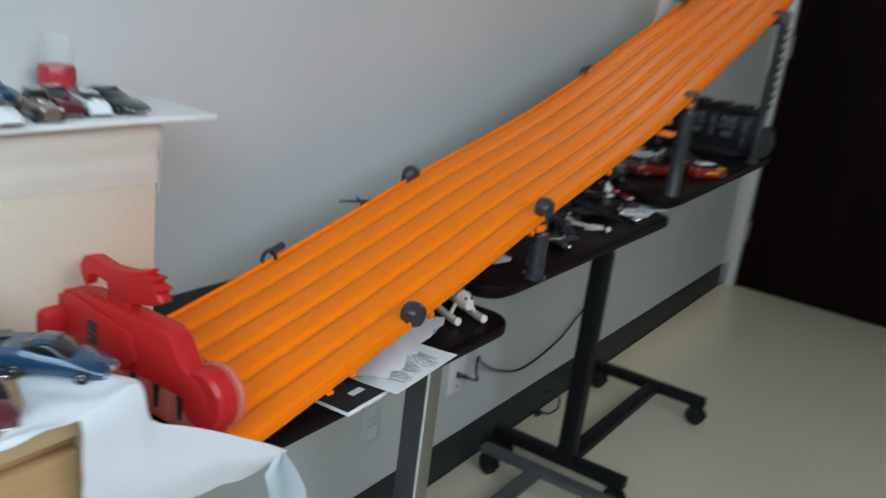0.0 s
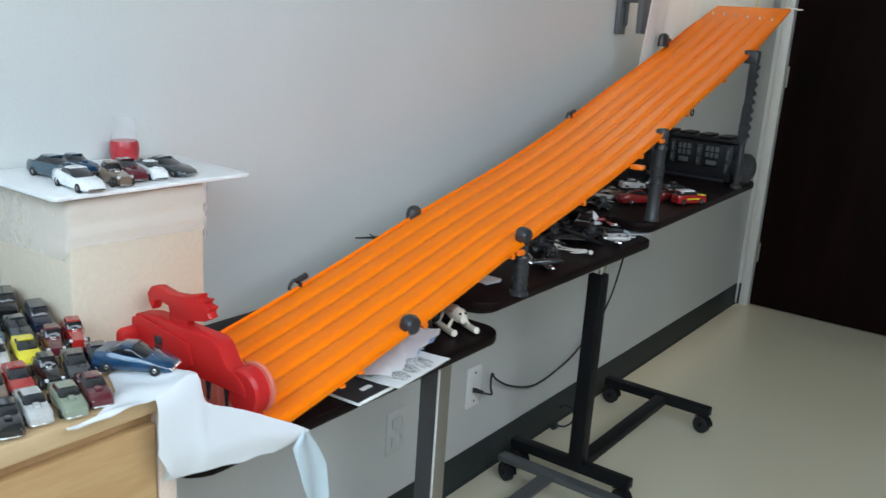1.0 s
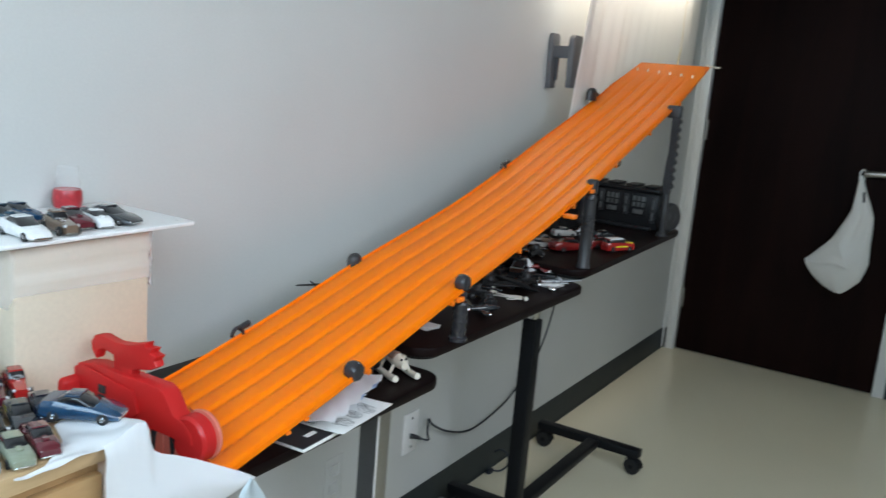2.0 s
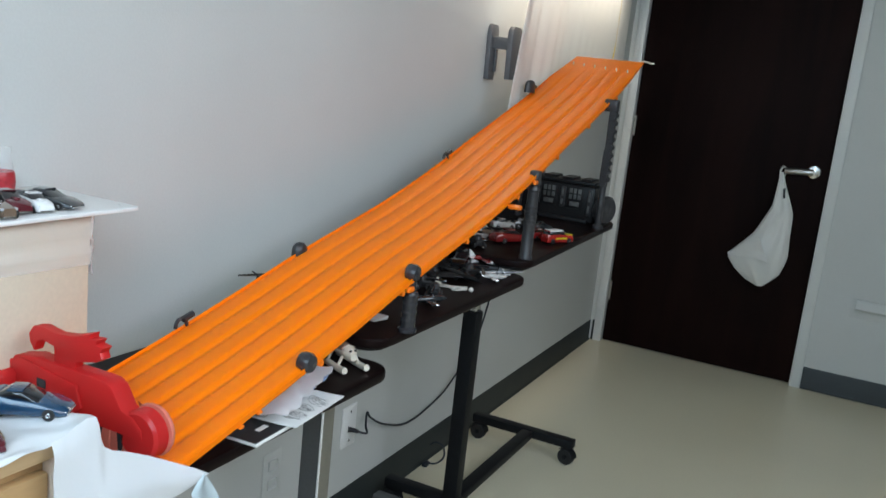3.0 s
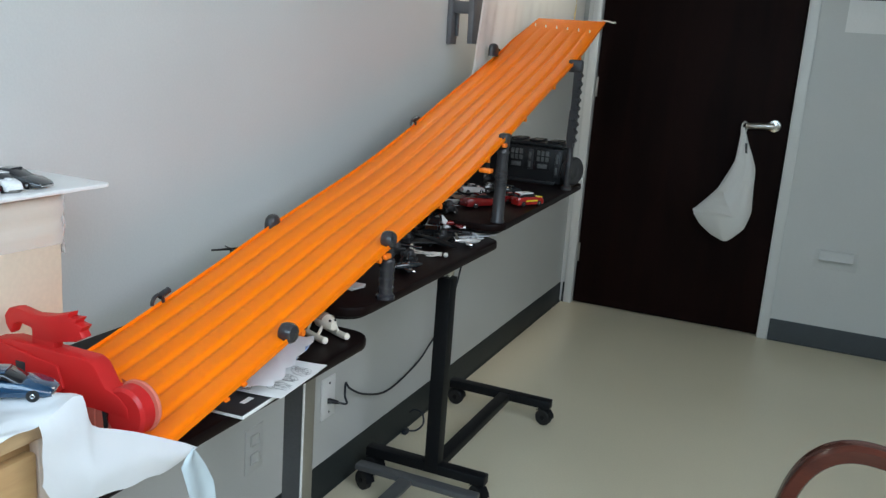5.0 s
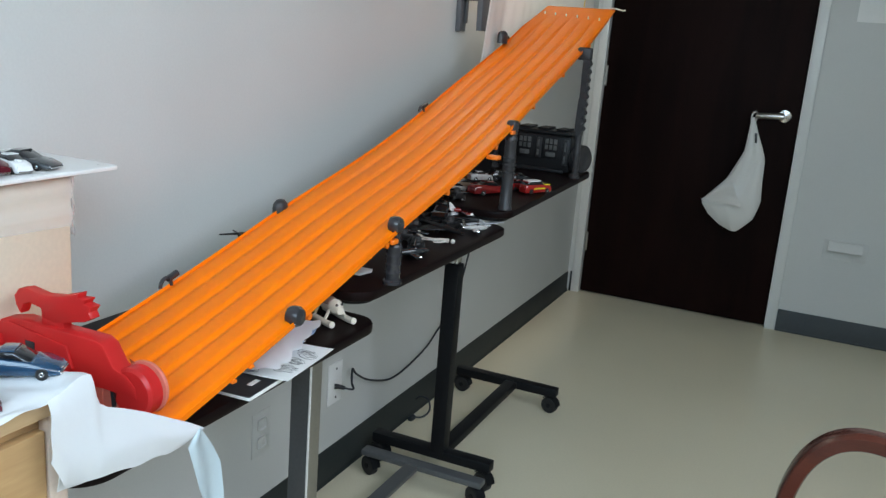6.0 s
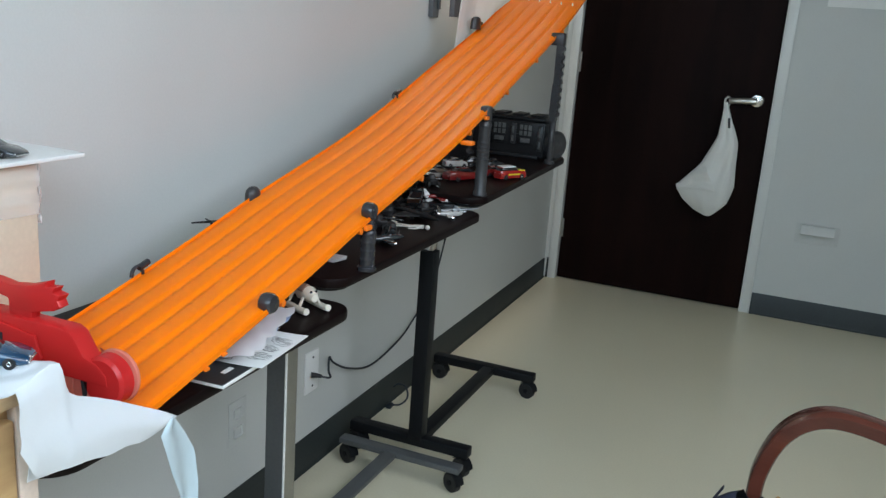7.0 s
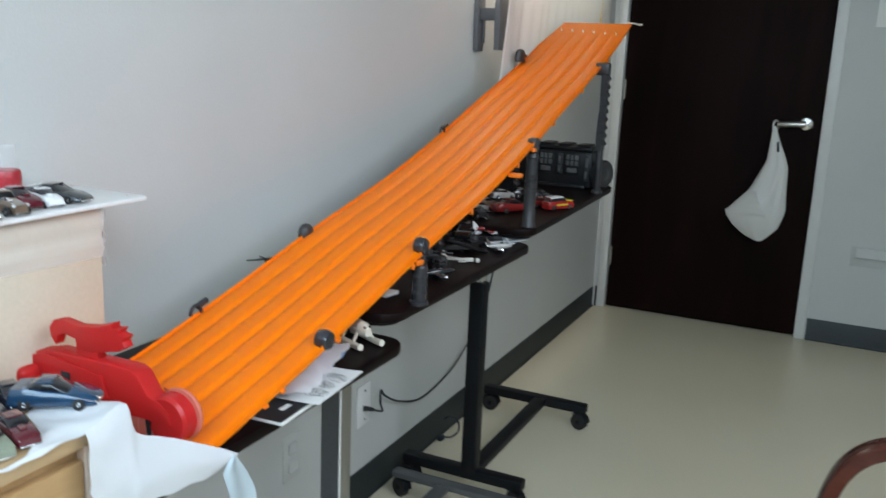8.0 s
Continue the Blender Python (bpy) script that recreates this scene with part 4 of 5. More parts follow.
part("red_sleeve", lathe(nb(), [(0.0193, 0.003), (0.0208, 0.005), (0.0220, 0.016), (0.0212, 0.027), (0.0198, 0.031), (0.0193, 0.030)], 24), "filler", jar, "glossy red lower half")

# ---- white plastic bag over the chest's corner ----
bag = thing("plastic_sheet", (0, 0, 0), "crumpled white plastic bag draped over the chest's corner", "plastic bag")


def lie_at(u, v):
    """The part that lies on the chest: a thin tail along the front edge that widens under the blue car to a puffed end."""
    y = 0.388 + 0.178 * u
    front = np.interp(y, (0.388, 0.42, 0.488, 0.53, 0.55, 0.566), (0.450, 0.448, 0.446, 0.4465, 0.446, 0.424))
    inner = np.interp(y, (0.388, 0.425, 0.45, 0.476, 0.492, 0.53, 0.566), (0.4465, 0.439, 0.425, 0.398, 0.36, 0.345, 0.365))
    x = front + (inner - front) * v
    puff = math.exp(-((y - 0.538) / 0.024) ** 2)
    z = CZ + 0.0025 + 0.003 * math.sin(u * 11 + v * 4) ** 2 * min(1, 4 * u) + 0.013 * puff * (1 - 0.9 * v) + 0.004 * math.exp(-((u / 0.05) ** 2))
    z += 0.0022 * math.sin(9 * (x - 0.3) * 14 + 60 * (y - 0.4)) * puff * (1 - v)
    return (x, y, z - 8 * max(0, x - 0.436) ** 2 - 50 * max(0, y - 0.55) ** 2)


part("upper_fold", thicken(grid(nb(), 48, 18, lie_at), 0.001), "sheet", bag)
HANG_Y = (0.4935, 0.512, 0.536, 0.550, 0.557, 0.569, 0.592, 0.62, 0.657, 0.692, 0.712)
HANG_TOP = (0.8465, 0.851, 0.861, 0.858, 0.822, 0.813, 0.803, 0.789, 0.768, 0.748, 0.735)
HANG_LOW = (0.776, 0.739, 0.734, 0.731, 0.729, 0.727, 0.727, 0.723, 0.718, 0.726, 0.733)


def hang_at(u, v, back=0.0):
    """The apron that drops over the chest's corner and runs along the gate to a tip at the table."""
    y = 0.4935 + 0.2185 * u
    top, low = np.interp(y, HANG_Y, HANG_TOP), np.interp(y, HANG_Y, HANG_LOW) + 0.0015 * math.sin(u * 21)
    x = np.interp(y, (0.493, 0.54, 0.62, 0.712), (0.4455, 0.447, 0.455, 0.466))
    x += 0.007 * math.sin(math.pi * v) * (1 - 0.4 * u) + 0.0022 * math.sin(u * 12 - v * 4) * v + 0.0016 * math.sin(u * 5 + v * 9) * (1 - u)
    return (x - back, y, top + (low - top) * v - back * 1.1 * v * max(0, 1 - 1.9 * u))


part("apron", thicken(grid(nb(), 60, 18, hang_at), 0.001), "sheet", bag)
part("back_layer", thicken(grid(nb(), 30, 10, lambda u, v: hang_at(0.09 + 0.5 * u, 0.5 + 0.5 * v, 0.0125)), 0.001), "sheet", bag)


def tail_at(u, v):
    """The loose handle of the bag, hanging past the end of the table."""
    z = 0.737 - 0.19 * v
    inner = np.interp(-z, (-0.737, -0.718, -0.655, -0.611, -0.54), (0.700, 0.683, 0.703, 0.722, 0.738))
    outer = np.interp(-z, (-0.737, -0.701, -0.669, -0.621, -0.54), (0.709, 0.734, 0.751, 0.756, 0.752))
    return (0.4675 + 0.004 * math.sin(u * 5 + v * 3) - 0.004 * v, inner + (outer - inner) * u, z)


part("loose_tail", thicken(grid(nb(), 12, 20, tail_at), 0.001), "sheet_clear", bag, "clear bluish loose handle")

# ---- papers and toys on the first table ----
T1, T2, T3 = 0.7225, 0.7855, 0.8425


def T3_at(y):
    """Height of the third table's slightly sagging top."""
    return T3 - 0.01745 * (2.7 - y)


def leaflet(name, x, y, z, w, d, turn, label, curl=0.004, bars=5, category="leaflet", material="paper"):
    p = thing(name, (x, y, z, 0, 0, turn), label, category)
    part("sheet", thicken(grid(nb(), 10, 10, lambda u, v: (w * (u - 0.5), d * (v - 0.5), 0.001 + curl * (u - 0.4) ** 2 + 0.5 * curl * max(0, v - 0.7))), 0.0008), material, p)
    random.seed(int(1000 * x + 77 * y))
    for k in range(bars):
        # a sketched shape: two uneven nested loops with a fan of thin shading strokes
        art = nb()
        bx, by = (-0.24 + 0.48 * (k % 2) + random.uniform(-0.06, 0.06)) * w, (-0.40 + 0.80 * (k + 0.5) / bars) * d
        bw, spin = w * random.uniform(0.20, 0.26), random.uniform(0, 6.28)
        zz = 0.0024 + curl * (bx / w + 0.1) ** 2
        turn_ = Matrix.Rotation(spin, 3, "Z")

        def at(px, py, up=0.0):
            return Vector((bx, by, zz + up)) + turn_ @ Vector((px * bw, py * bw, 0))
        for q in (1.0, 0.72):
            wob = [q * random.uniform(0.75, 1.15) for j in range(18)]
            tube(art, smooth_path([at(wob[j % 18] * math.cos(j * math.pi / 9), 0.55 * wob[j % 18] * math.sin(j * math.pi / 9)) for j in range(19)], 2), 0.00032, 4)
        for j in range(14):
            px = -0.75 + 0.11 * j
            tube(art, [at(px, random.uniform(-0.3, -0.05), 0.0002), at(px + 0.12, random.uniform(0.05, 0.32), 0.0002)], 0.00022, 4)
        part("printed_drawing", art, "ink", p)
    return p


leaflet("instruction_sheet", 0.414, 0.968, T1 + 0.008, 0.098, 0.15, 5, "white instruction sheet with line drawings at the table edge", 0.006, 7)
leaflet("folded_leaflet", 0.345, 0.985, T1 + 0.0, 0.09, 0.14, -14, "creased white leaflet lying on other papers", 0.03, 3)
book = thing("booklet", (0.405, 0.885, T1, 0, 0, 3), "dark covered booklet with a white label", "booklet")
part("pages", box(nb(), -0.048, 0.046, -0.06, 0.06, 0.0005, 0.006, 0.0008, 1), "paper", book, "white page block")
part("cover", box(nb(), -0.05, 0.045, -0.061, 0.061, 0.006, 0.0075, 0.0005, 1), "cover", book)
part("label", box(nb(), 0.017, 0.026, -0.026, -0.002, 0.0076, 0.0081, 0.0002, 1), "paper", book)
pack = thing("blister_pack", (0.414, 0.975, T1 + 0.012, 0, -6, 8), "torn white toy wrapping with faint blue print", "packaging")
part("card", thicken(grid(nb(), 14, 10, lambda u, v: (0.05 * (v - 0.5) - 0.018, 0.02 + 0.09 * u, 0.004 + 0.012 * u + 0.004 * math.sin(u * 11 + v * 3) + 0.003 * v)), 0.001), "blue_card", pack)
part("yellow_strip", thicken(grid(nb(), 14, 3, lambda u, v: (-0.052 - 0.012 * u + 0.006 * v, -0.07 + 0.15 * u, 0.03 + 0.028 * u + 0.002 * math.sin(u * 8))), 0.0008), "yellow_card", pack, "narrow yellow printed strip")
part("blue_flap", thicken(grid(nb(), 14, 6, lambda u, v: (-0.044 - 0.012 * u + 0.022 * v, -0.055 + 0.165 * u, 0.029 + 0.030 * u - 0.008 * v + 0.003 * math.sin(u * 9 + v * 4))), 0.0008), "blue_card", pack, "pale blue clear flap")


def crumple(u, v):
    fold = abs(((u * 3.1 + v * 0.9) % 1.0) - 0.5) * 2
    edge = 0.014 * abs(((u * 4.3) % 1.0) - 0.5) * (v > 0.8)
    return (0.078 * (v - 0.56) - 0.022 * u + edge, 0.20 * (u - 0.5), 0.014 + 0.009 * fold * (1 - 0.5 * v) + 0.003 * abs(math.sin(7 * v + 13 * u)) + 0.019 * u * (1 - 0.5 * v) + 0.0015 * math.sin(v * 9 + u * 5))


part("blister", thicken(grid(nb(), 26, 10, crumple), 0.0006), "sheet", pack, "torn white wrapping film")

# toy helicopter on two skids
hel = thing("toy_helicopter", (0.355, 1.197, T1, 0, 0, -26), "ivory toy helicopter with dark rotor on skids", "toy helicopter")
for s in (-1, 1):
    sk = part("skid", tube(nb(), smooth_path([(-0.052, s * 0.022, 0.006), (-0.02, s * 0.023, 0.006), (0.03, s * 0.023, 0.006), (0.045, s * 0.023, 0.008)], 4), 0.0062, 10), "ivory", hel)
    for x in (-0.018, 0.018):
        part("strut", tube(nb(), [(x, s * 0.022, 0.008), (x, s * 0.013, 0.026)], 0.003, 8), "ivory", sk)
rings = []
for x, hw, z0, z1 in ((-0.06, 0.004, 0.032, 0.039), (-0.035, 0.009, 0.025, 0.042), (-0.012, 0.0145, 0.019, 0.047), (0.012, 0.0150, 0.017, 0.047), (0.026, 0.0125, 0.017, 0.042), (0.036, 0.007, 0.020, 0.034)):
    rings.append([(x, hw * math.cos(a), (z0 + z1) / 2 + (z1 - z0) / 2 * math.sin(a)) for a in [2 * math.pi * k / 14 for k in range(14)]])
part("fuselage", loft(nb(), rings), "ivory", hel)
for s in (-1, 1):
    part("window_pane", lathe(nb(), [(0.001, -0.002), (0.0026, -0.002), (0.0024, 0.001), (0.001, 0.0016)], 12, pose(0.0305, s * 0.0052, 0.0375, 0, 62, s * 18)), "glass_dark", hel, "round dark window")
part("roof_panel", loft(nb(), [[(x, hw * math.cos(a), 0.036 + h * math.sin(a)) for a in [math.pi * k / 8 for k in range(9)]] for x, hw, h in ((-0.046, 0.008, 0.006), (-0.028, 0.0135, 0.0105), (-0.008, 0.0165, 0.0135), (0.010, 0.0165, 0.0128), (0.016, 0.0145, 0.0115))]), "tan", hel, "brownish roof panel")
part("mast", tube(nb(), [(-0.002, 0, 0.049), (-0.002, 0, 0.062)], 0.003, 8), "tan", hel)
part("rotor_blade", box(nb(), -0.075, 0.075, -0.006, 0.006, 0.060, 0.0622, 0.0008, m=pose(0, 0, 0, 0, 0, 62)), "tan", hel, "brownish rotor blade")
part("tail_boom", tube(nb(), [(-0.055, 0, 0.045), (-0.095, 0, 0.05)], [0.005, 0.003], 8), "ivory", hel)
dk = thing("toy_robot", (0.305, 1.165, T1, 0, 0, 20), "small black jointed toy beside the helicopter", "toy")
bm = nb()
for x, y, z, r in ((0, 0, 0.02, 0.014), (0.02, 0.008, 0.016, 0.01), (-0.018, 0.006, 0.014, 0.009), (0.006, 0.016, 0.036, 0.009)):
    bmesh.ops.create_icosphere(bm, subdivisions=2, radius=r, matrix=pose(x, y, z) @ Matrix.Diagonal((1.2, 0.8, 1.0, 1)))
part("torso", bm, "case", dk)
for k in range(4):
    a = radians(45 + 90 * k)
    part("leg", tube(nb(), [(0.01 * math.cos(a), 0.01 * math.sin(a), 0.018), (0.028 * math.cos(a), 0.02 * math.sin(a), 0.02), (0.034 * math.cos(a), 0.026 * math.sin(a), 0.002)], [0.004, 0.004, 0.003], 8), "case", dk)
# thin wire toy between the track and the wall
wt = thing("wire_toy", (0.09, 1.275, T2, 0, 0, 0), "thin dark rotor toy with yellow body behind the track", "toy")
part("rotor_blade", tube(nb(), [(-0.012, -0.045, 0.046), (0.0, 0.0, 0.042), (-0.004, 0.055, 0.035)], [0.0015, 0.0026, 0.0015], 6), "case", wt)
part("rotor_blade", tube(nb(), [(0.03, -0.02, 0.04), (0.0, 0.0, 0.042), (-0.03, 0.02, 0.04)], [0.0012, 0.002, 0.0012], 6), "case", wt)
part("body", loft(nb(), [[(hw * math.cos(a), y, 0.018 + hw * 1.1 * math.sin(a)) for a in [2 * math.pi * k / 10 for k in range(10)]] for y, hw in ((-0.035, 0.003), (-0.02, 0.009), (0.01, 0.012), (0.03, 0.006))]), "yellow_card", wt)
part("mast", tube(nb(), [(0, 0, 0.028), (0, 0, 0.043)], 0.002, 6), "case", wt)
part("wheel", lathe(nb(), [(0.001, -0.012), (0.007, -0.012), (0.007, 0.012), (0.001, 0.012)], 10, pose(0, 0.0, 0.007, 0, 90, 0)), "tyre", wt)

# ---- toys on the second table ----
card = thing("card_stack", (0.338, 1.315, T2, 0, 0, -12), "small stack of white cards", "cards")
for k in range(3):
    part("card", box(nb(), -0.026, 0.026, -0.019, 0.019, 0.0022 * k, 0.0022 * k + 0.002, 0.0006, 1, m=pose(0.002 * k, -0.001 * k, 0, 0, 0, 7 * k)), "paper", card)


def figure(x, y, z, turn, material, label, size=1.0, fat=1.0):
    """A small lying figurine as one plain form."""
    f = thing("toy_figurine", (x, y, z, 0, 0, turn), label, "figurine")
    bm = nb()
    s = size
    tube(bm, [(-0.006 * s, 0, 0.008 * s), (0.022 * s, 0, 0.009 * s)], [0.006 * s * fat, 0.009 * s * fat], 8)
    bmesh.ops.create_icosphere(bm, subdivisions=2, radius=0.0066 * s, matrix=pose(0.034 * s, 0, 0.009 * s))
    for q in (-1, 1):
        tube(bm, [(-0.004 * s, q * 0.005 * s, 0.007 * s), (-0.032 * s, q * 0.009 * s, 0.006 * s), (-0.058 * s, q * 0.012 * s, 0.005 * s), (-0.062 * s, q * 0.018 * s, 0.006 * s)], [0.004 * s * fat, 0.003 * s * fat, 0.0035 * s * fat, 0.004 * s], 6)
        tube(bm, [(0.02 * s, q * 0.008 * s, 0.009 * s), (0.006 * s, q * 0.019 * s, 0.006 * s), (-0.012 * s, q * 0.022 * s, 0.005 * s)], [0.0035 * s * fat, 0.003 * s * fat, 0.003 * s * fat], 6)
    lathe(bm, [(0.001, -0.0012 * s), (0.0125 * s, -0.0012 * s), (0.0125 * s, 0.0012 * s), (0.001, 0.0012 * s)], 14, pose(-0.0635 * s, 0, 0.0128 * s, 0, 90, 0))
    part("form", bm, material, f)


figure(0.367, 1.647, T2, 4, "bone", "bone white plastic toy figurine with a round base lying down", 0.86, 0.66)
blk = thing("toy_block", (0.318, 1.892, T2, 0, 0, 20), "low black plastic toy block", "toy block")
part("block", box(nb(), -0.045, 0.04, -0.025, 0.025, 0.0, 0.018, 0.004), "case", blk)
for k, (dx, dy) in enumerate(((0.02, 0.012), (0.03, -0.012), (-0.02, 0.014))):
    part("white_stud", box(nb(), dx - 0.012, dx + 0.012, dy - 0.003, dy + 0.003, 0.0182, 0.026, 0.001, m=pose(0, 0, 0, 0, 0, 25 * k)), "white", blk, "white stud")


def toy_plane(x, y, z, turn, material, label, span=0.1, trim="white"):
    p = thing("toy_plane", (x, y, z, 0, 0, turn), label, "toy plane")
    L = span * 0.55
    rings = [[(px, hw * math.cos(a), 0.014 + hw * math.sin(a)) for a in [2 * math.pi * k / 10 for k in range(10)]] for px, hw in ((-L, 0.002), (-L * 0.6, 0.005), (0, 0.008), (L * 0.5, 0.007), (L * 0.85, 0.004), (L, 0.001))]
    part("fuselage", loft(nb(), rings), material, p)
    part("wing", slab(nb(), [(L * 0.35, 0), (-L * 0.15, span / 2), (-L * 0.42, span / 2), (-L * 0.35, 0), (-L * 0.42, -span / 2), (-L * 0.15, -span / 2)], 0.010, 0.0135, 0.0008), material, p)
    part("tail_wing", slab(nb(), [(-L * 0.7, 0), (-L * 0.92, span * 0.2), (-L * 1.05, span * 0.2), (-L, 0), (-L * 1.05, -span * 0.2), (-L * 0.92, -span * 0.2)], 0.014, 0.0165, 0.0006), trim, p)
    part("tail_fin", slab(nb(), [(-L * 0.6, 0.016), (-L * 0.95, 0.034), (-L * 1.05, 0.034), (-L * 0.98, 0.016)], -0.0012, 0.0012, 0, pose(0, 0, 0, 90, 0, 0)), trim, p)
    part("canopy", loft(nb(), [[(px, hw * math.cos(a), 0.019 + hw * math.sin(a)) for a in [2 * math.pi * k / 8 for k in range(8)]] for px, hw in ((-L * 0.1, 0.001), (L * 0.15, 0.005), (L * 0.4, 0.001))]), "glass_dark", p)
    for s in (-1, 1):
        part("wheel", lathe(nb(), [(0.001, -0.002), (0.0055, -0.002), (0.0055, 0.002), (0.001, 0.002)], 10, pose(0.004, s * 0.014, 0.0055, 90, 0, 0)), "tyre", p)
        part("wing_tank", tube(nb(), [(-L * 0.3, s * span * 0.42, 0.0095), (L * 0.05, s * span * 0.42, 0.0095)], [0.003, 0.003], 8), trim, p)


toy_plane(0.39, 1.795, T2, 42, "car_silver", "silver gray toy jet plane at the table edge", 0.06, "chrome")
toy_plane(0.378, 1.482, T2, 58, "car_charcoal", "dark gray toy plane with chrome trim beside the post", 0.075, "chrome")
toy_plane(0.325, 1.737, T2 + 0.002, -24, "case", "large black toy jet plane among other toys", 0.15, "case")
toy_plane(0.238, 1.822, T2, 84, "case", "black toy jet plane with pale trim", 0.105, "bone")
toy_plane(0.24, 1.97, T3_at(1.97), 20, "car_black", "black and silver toy plane beneath the track", 0.09, "chrome")


def toy_gun(x, y, z, turn):
    """A small black wheeled toy cannon with a silver barrel."""
    g = thing("toy_cannon", (x, y, z, 0, 0, turn), "glossy black toy cannon on small wheels", "toy cannon")
    part("body", box(nb(), -0.022, 0.018, -0.012, 0.012, 0.006, 0.022, 0.004), "case", g)
    part("turret", lathe(nb(), [(0.001, 0.021), (0.011, 0.021), (0.009, 0.031), (0.004, 0.034), (0.001, 0.034)], 14, pose(-0.004, 0, 0)), "post_dark", g)
    part("barrel", tube(nb(), [(0.0, 0, 0.027), (0.04, 0, 0.022), (0.052, 0, 0.0205)], [0.003, 0.0025, 0.0035], 10), "glass_dark", g, "glossy black barrel")
    part("tow_bar", tube(nb(), [(-0.02, 0, 0.01), (-0.045, 0, 0.006)], 0.0022, 8), "chrome", g)
    for sx in (-0.014, 0.012):
        for s in (-1, 1):
            w = part("wheel", lathe(nb(), [(0.001, -0.003), (0.008, -0.003), (0.008, 0.003), (0.001, 0.003)], 14, pose(sx, s * 0.0145, 0.008, 90, 0, 0)), "tyre", g)
            part("hub", lathe(nb(), [(0.0005, -0.0036), (0.0035, -0.0036), (0.0035, 0.0036), (0.0005, 0.0036)], 10, pose(sx, s * 0.0145, 0.008, 90, 0, 0)), "chrome", w)


toy_gun(0.355, 1.545, T2, -70)
toy_gun(0.30, 1.60, T2, 30)
toy_gun(0.275, 1.70, T2, 100)
toy_gun(0.215, 1.95, T3_at(1.95), 200)
toy_gun(0.27, 1.945, T3_at(1.945), 140)
toy_plane(0.322, 1.895, T2 + 0.0185, 48, "car_shaded_red", "red toy plane with white wing tips on a black block", 0.085, "white")

toy_gun(0.325, 1.80, T2, 60)
toy_gun(0.235, 1.76, T2, 150)
toy_car(0.27, 1.862, T2, -75, "black", "suv", "large black toy truck among the planes", "toys on the second table", 1.1, 1.4)
toy_car(0.185, 1.86, T2, 80, "charcoal", "suv", "large charcoal toy truck beneath the track", "toys on the second table", 1.2, 1.45)
toy_car(0.135, 1.78, T2, 95, "black", "rod", "black toy hot rod beneath the track", "toys on the second table", 1.1, 1.3)

# ---- on the third table ----
jeep = toy_car(0.403, 2.195, T3_at(2.195), 62, "red", "suv", "red toy jeep with white hardtop and yellow hood", "toy cars on the far table", 1.25, 1.08)
part("hardtop", box(nb(), -0.037, 0.007, -0.0122, 0.0122, 0.0312, 0.0345, 0.001), "white", jeep, "white hardtop")
part("hood", box(nb(), 0.020, 0.042, -0.0125, 0.0125, 0.0205, 0.0238, 0.001), "car_yellow", jeep, "yellow hood")
for s in (-1, 1):
    part("side_stripe", box(nb(), -0.02, 0.02, s * 0.0164 - 0.0006, s * 0.0164 + 0.0006, 0.012, 0.016, 0.0003, 1), "car_yellow", jeep, "yellow side stripe")
# red, yellow and cream cars take darker paints for the track's shade
toy_car(0.308, 2.09, T3_at(2.09), 60, "shaded_red", "sports", "red toy race car, paint darkened for the track's shade", "toy cars on the far table", 1.25, 1.4)
toy_car(0.345, 2.205, T3_at(2.205), 66, "shaded_red", "coupe", "bright red toy car beside the post, paint darkened for shade", "toy cars on the far table")
toy_car(0.218, 2.12, T3_at(2.12), 50, "bronze", "sports", "yellow toy race car, painted bronze for the track's shade", "toy cars on the far table")
toy_car(0.21, 2.26, T3_at(2.26), 50, "silver", "coupe", "cream toy car, painted silver for the track's shade", "toy cars on the far table")
toy_car(0.15, 2.135, T3_at(2.135), 48, "silver", "sports", "silver toy race car under the track", "toy cars on the far table")
toy_car(0.228, 2.05, T3_at(2.05), 58, "silver", "sports", "silver toy race car under the track", "toy cars on the far table")
toy_car(0.305, 2.335, T3_at(2.335), 65, "charcoal", "sports", "charcoal toy race car in front of the case", "toy cars on the far table")
toy_car(0.255, 2.31, T3_at(2.31), 45, "black", "rod", "black toy hot rod by the case", "toy cars on the far table")
jet = thing("toy_glider", (0.372, 1.892, T2, 0, 0, 57), "translucent white toy glider lying across the table's end", "toy glider")
part("wing", slab(nb(), [(-0.072, -0.006), (-0.03, -0.009), (0.03, -0.008), (0.062, -0.005), (0.064, 0.004), (0.03, 0.009), (-0.03, 0.008), (-0.07, 0.005)], 0.004, 0.0075, 0.001), "sheet", jet)
part("fuselage", tube(nb(), smooth_path([(-0.012, -0.03, 0.006), (-0.005, -0.01, 0.009), (0.0, 0.016, 0.009), (0.004, 0.03, 0.006)], 4), [0.002] * 4 + [0.0045] * 5 + [0.003] * 4, 8), "sheet", jet)
part("tail_fin", slab(nb(), [(-0.02, -0.034), (0.0, -0.036), (0.0, -0.029), (-0.018, -0.029)], 0.006, 0.0085, 0.0005), "sheet", jet)

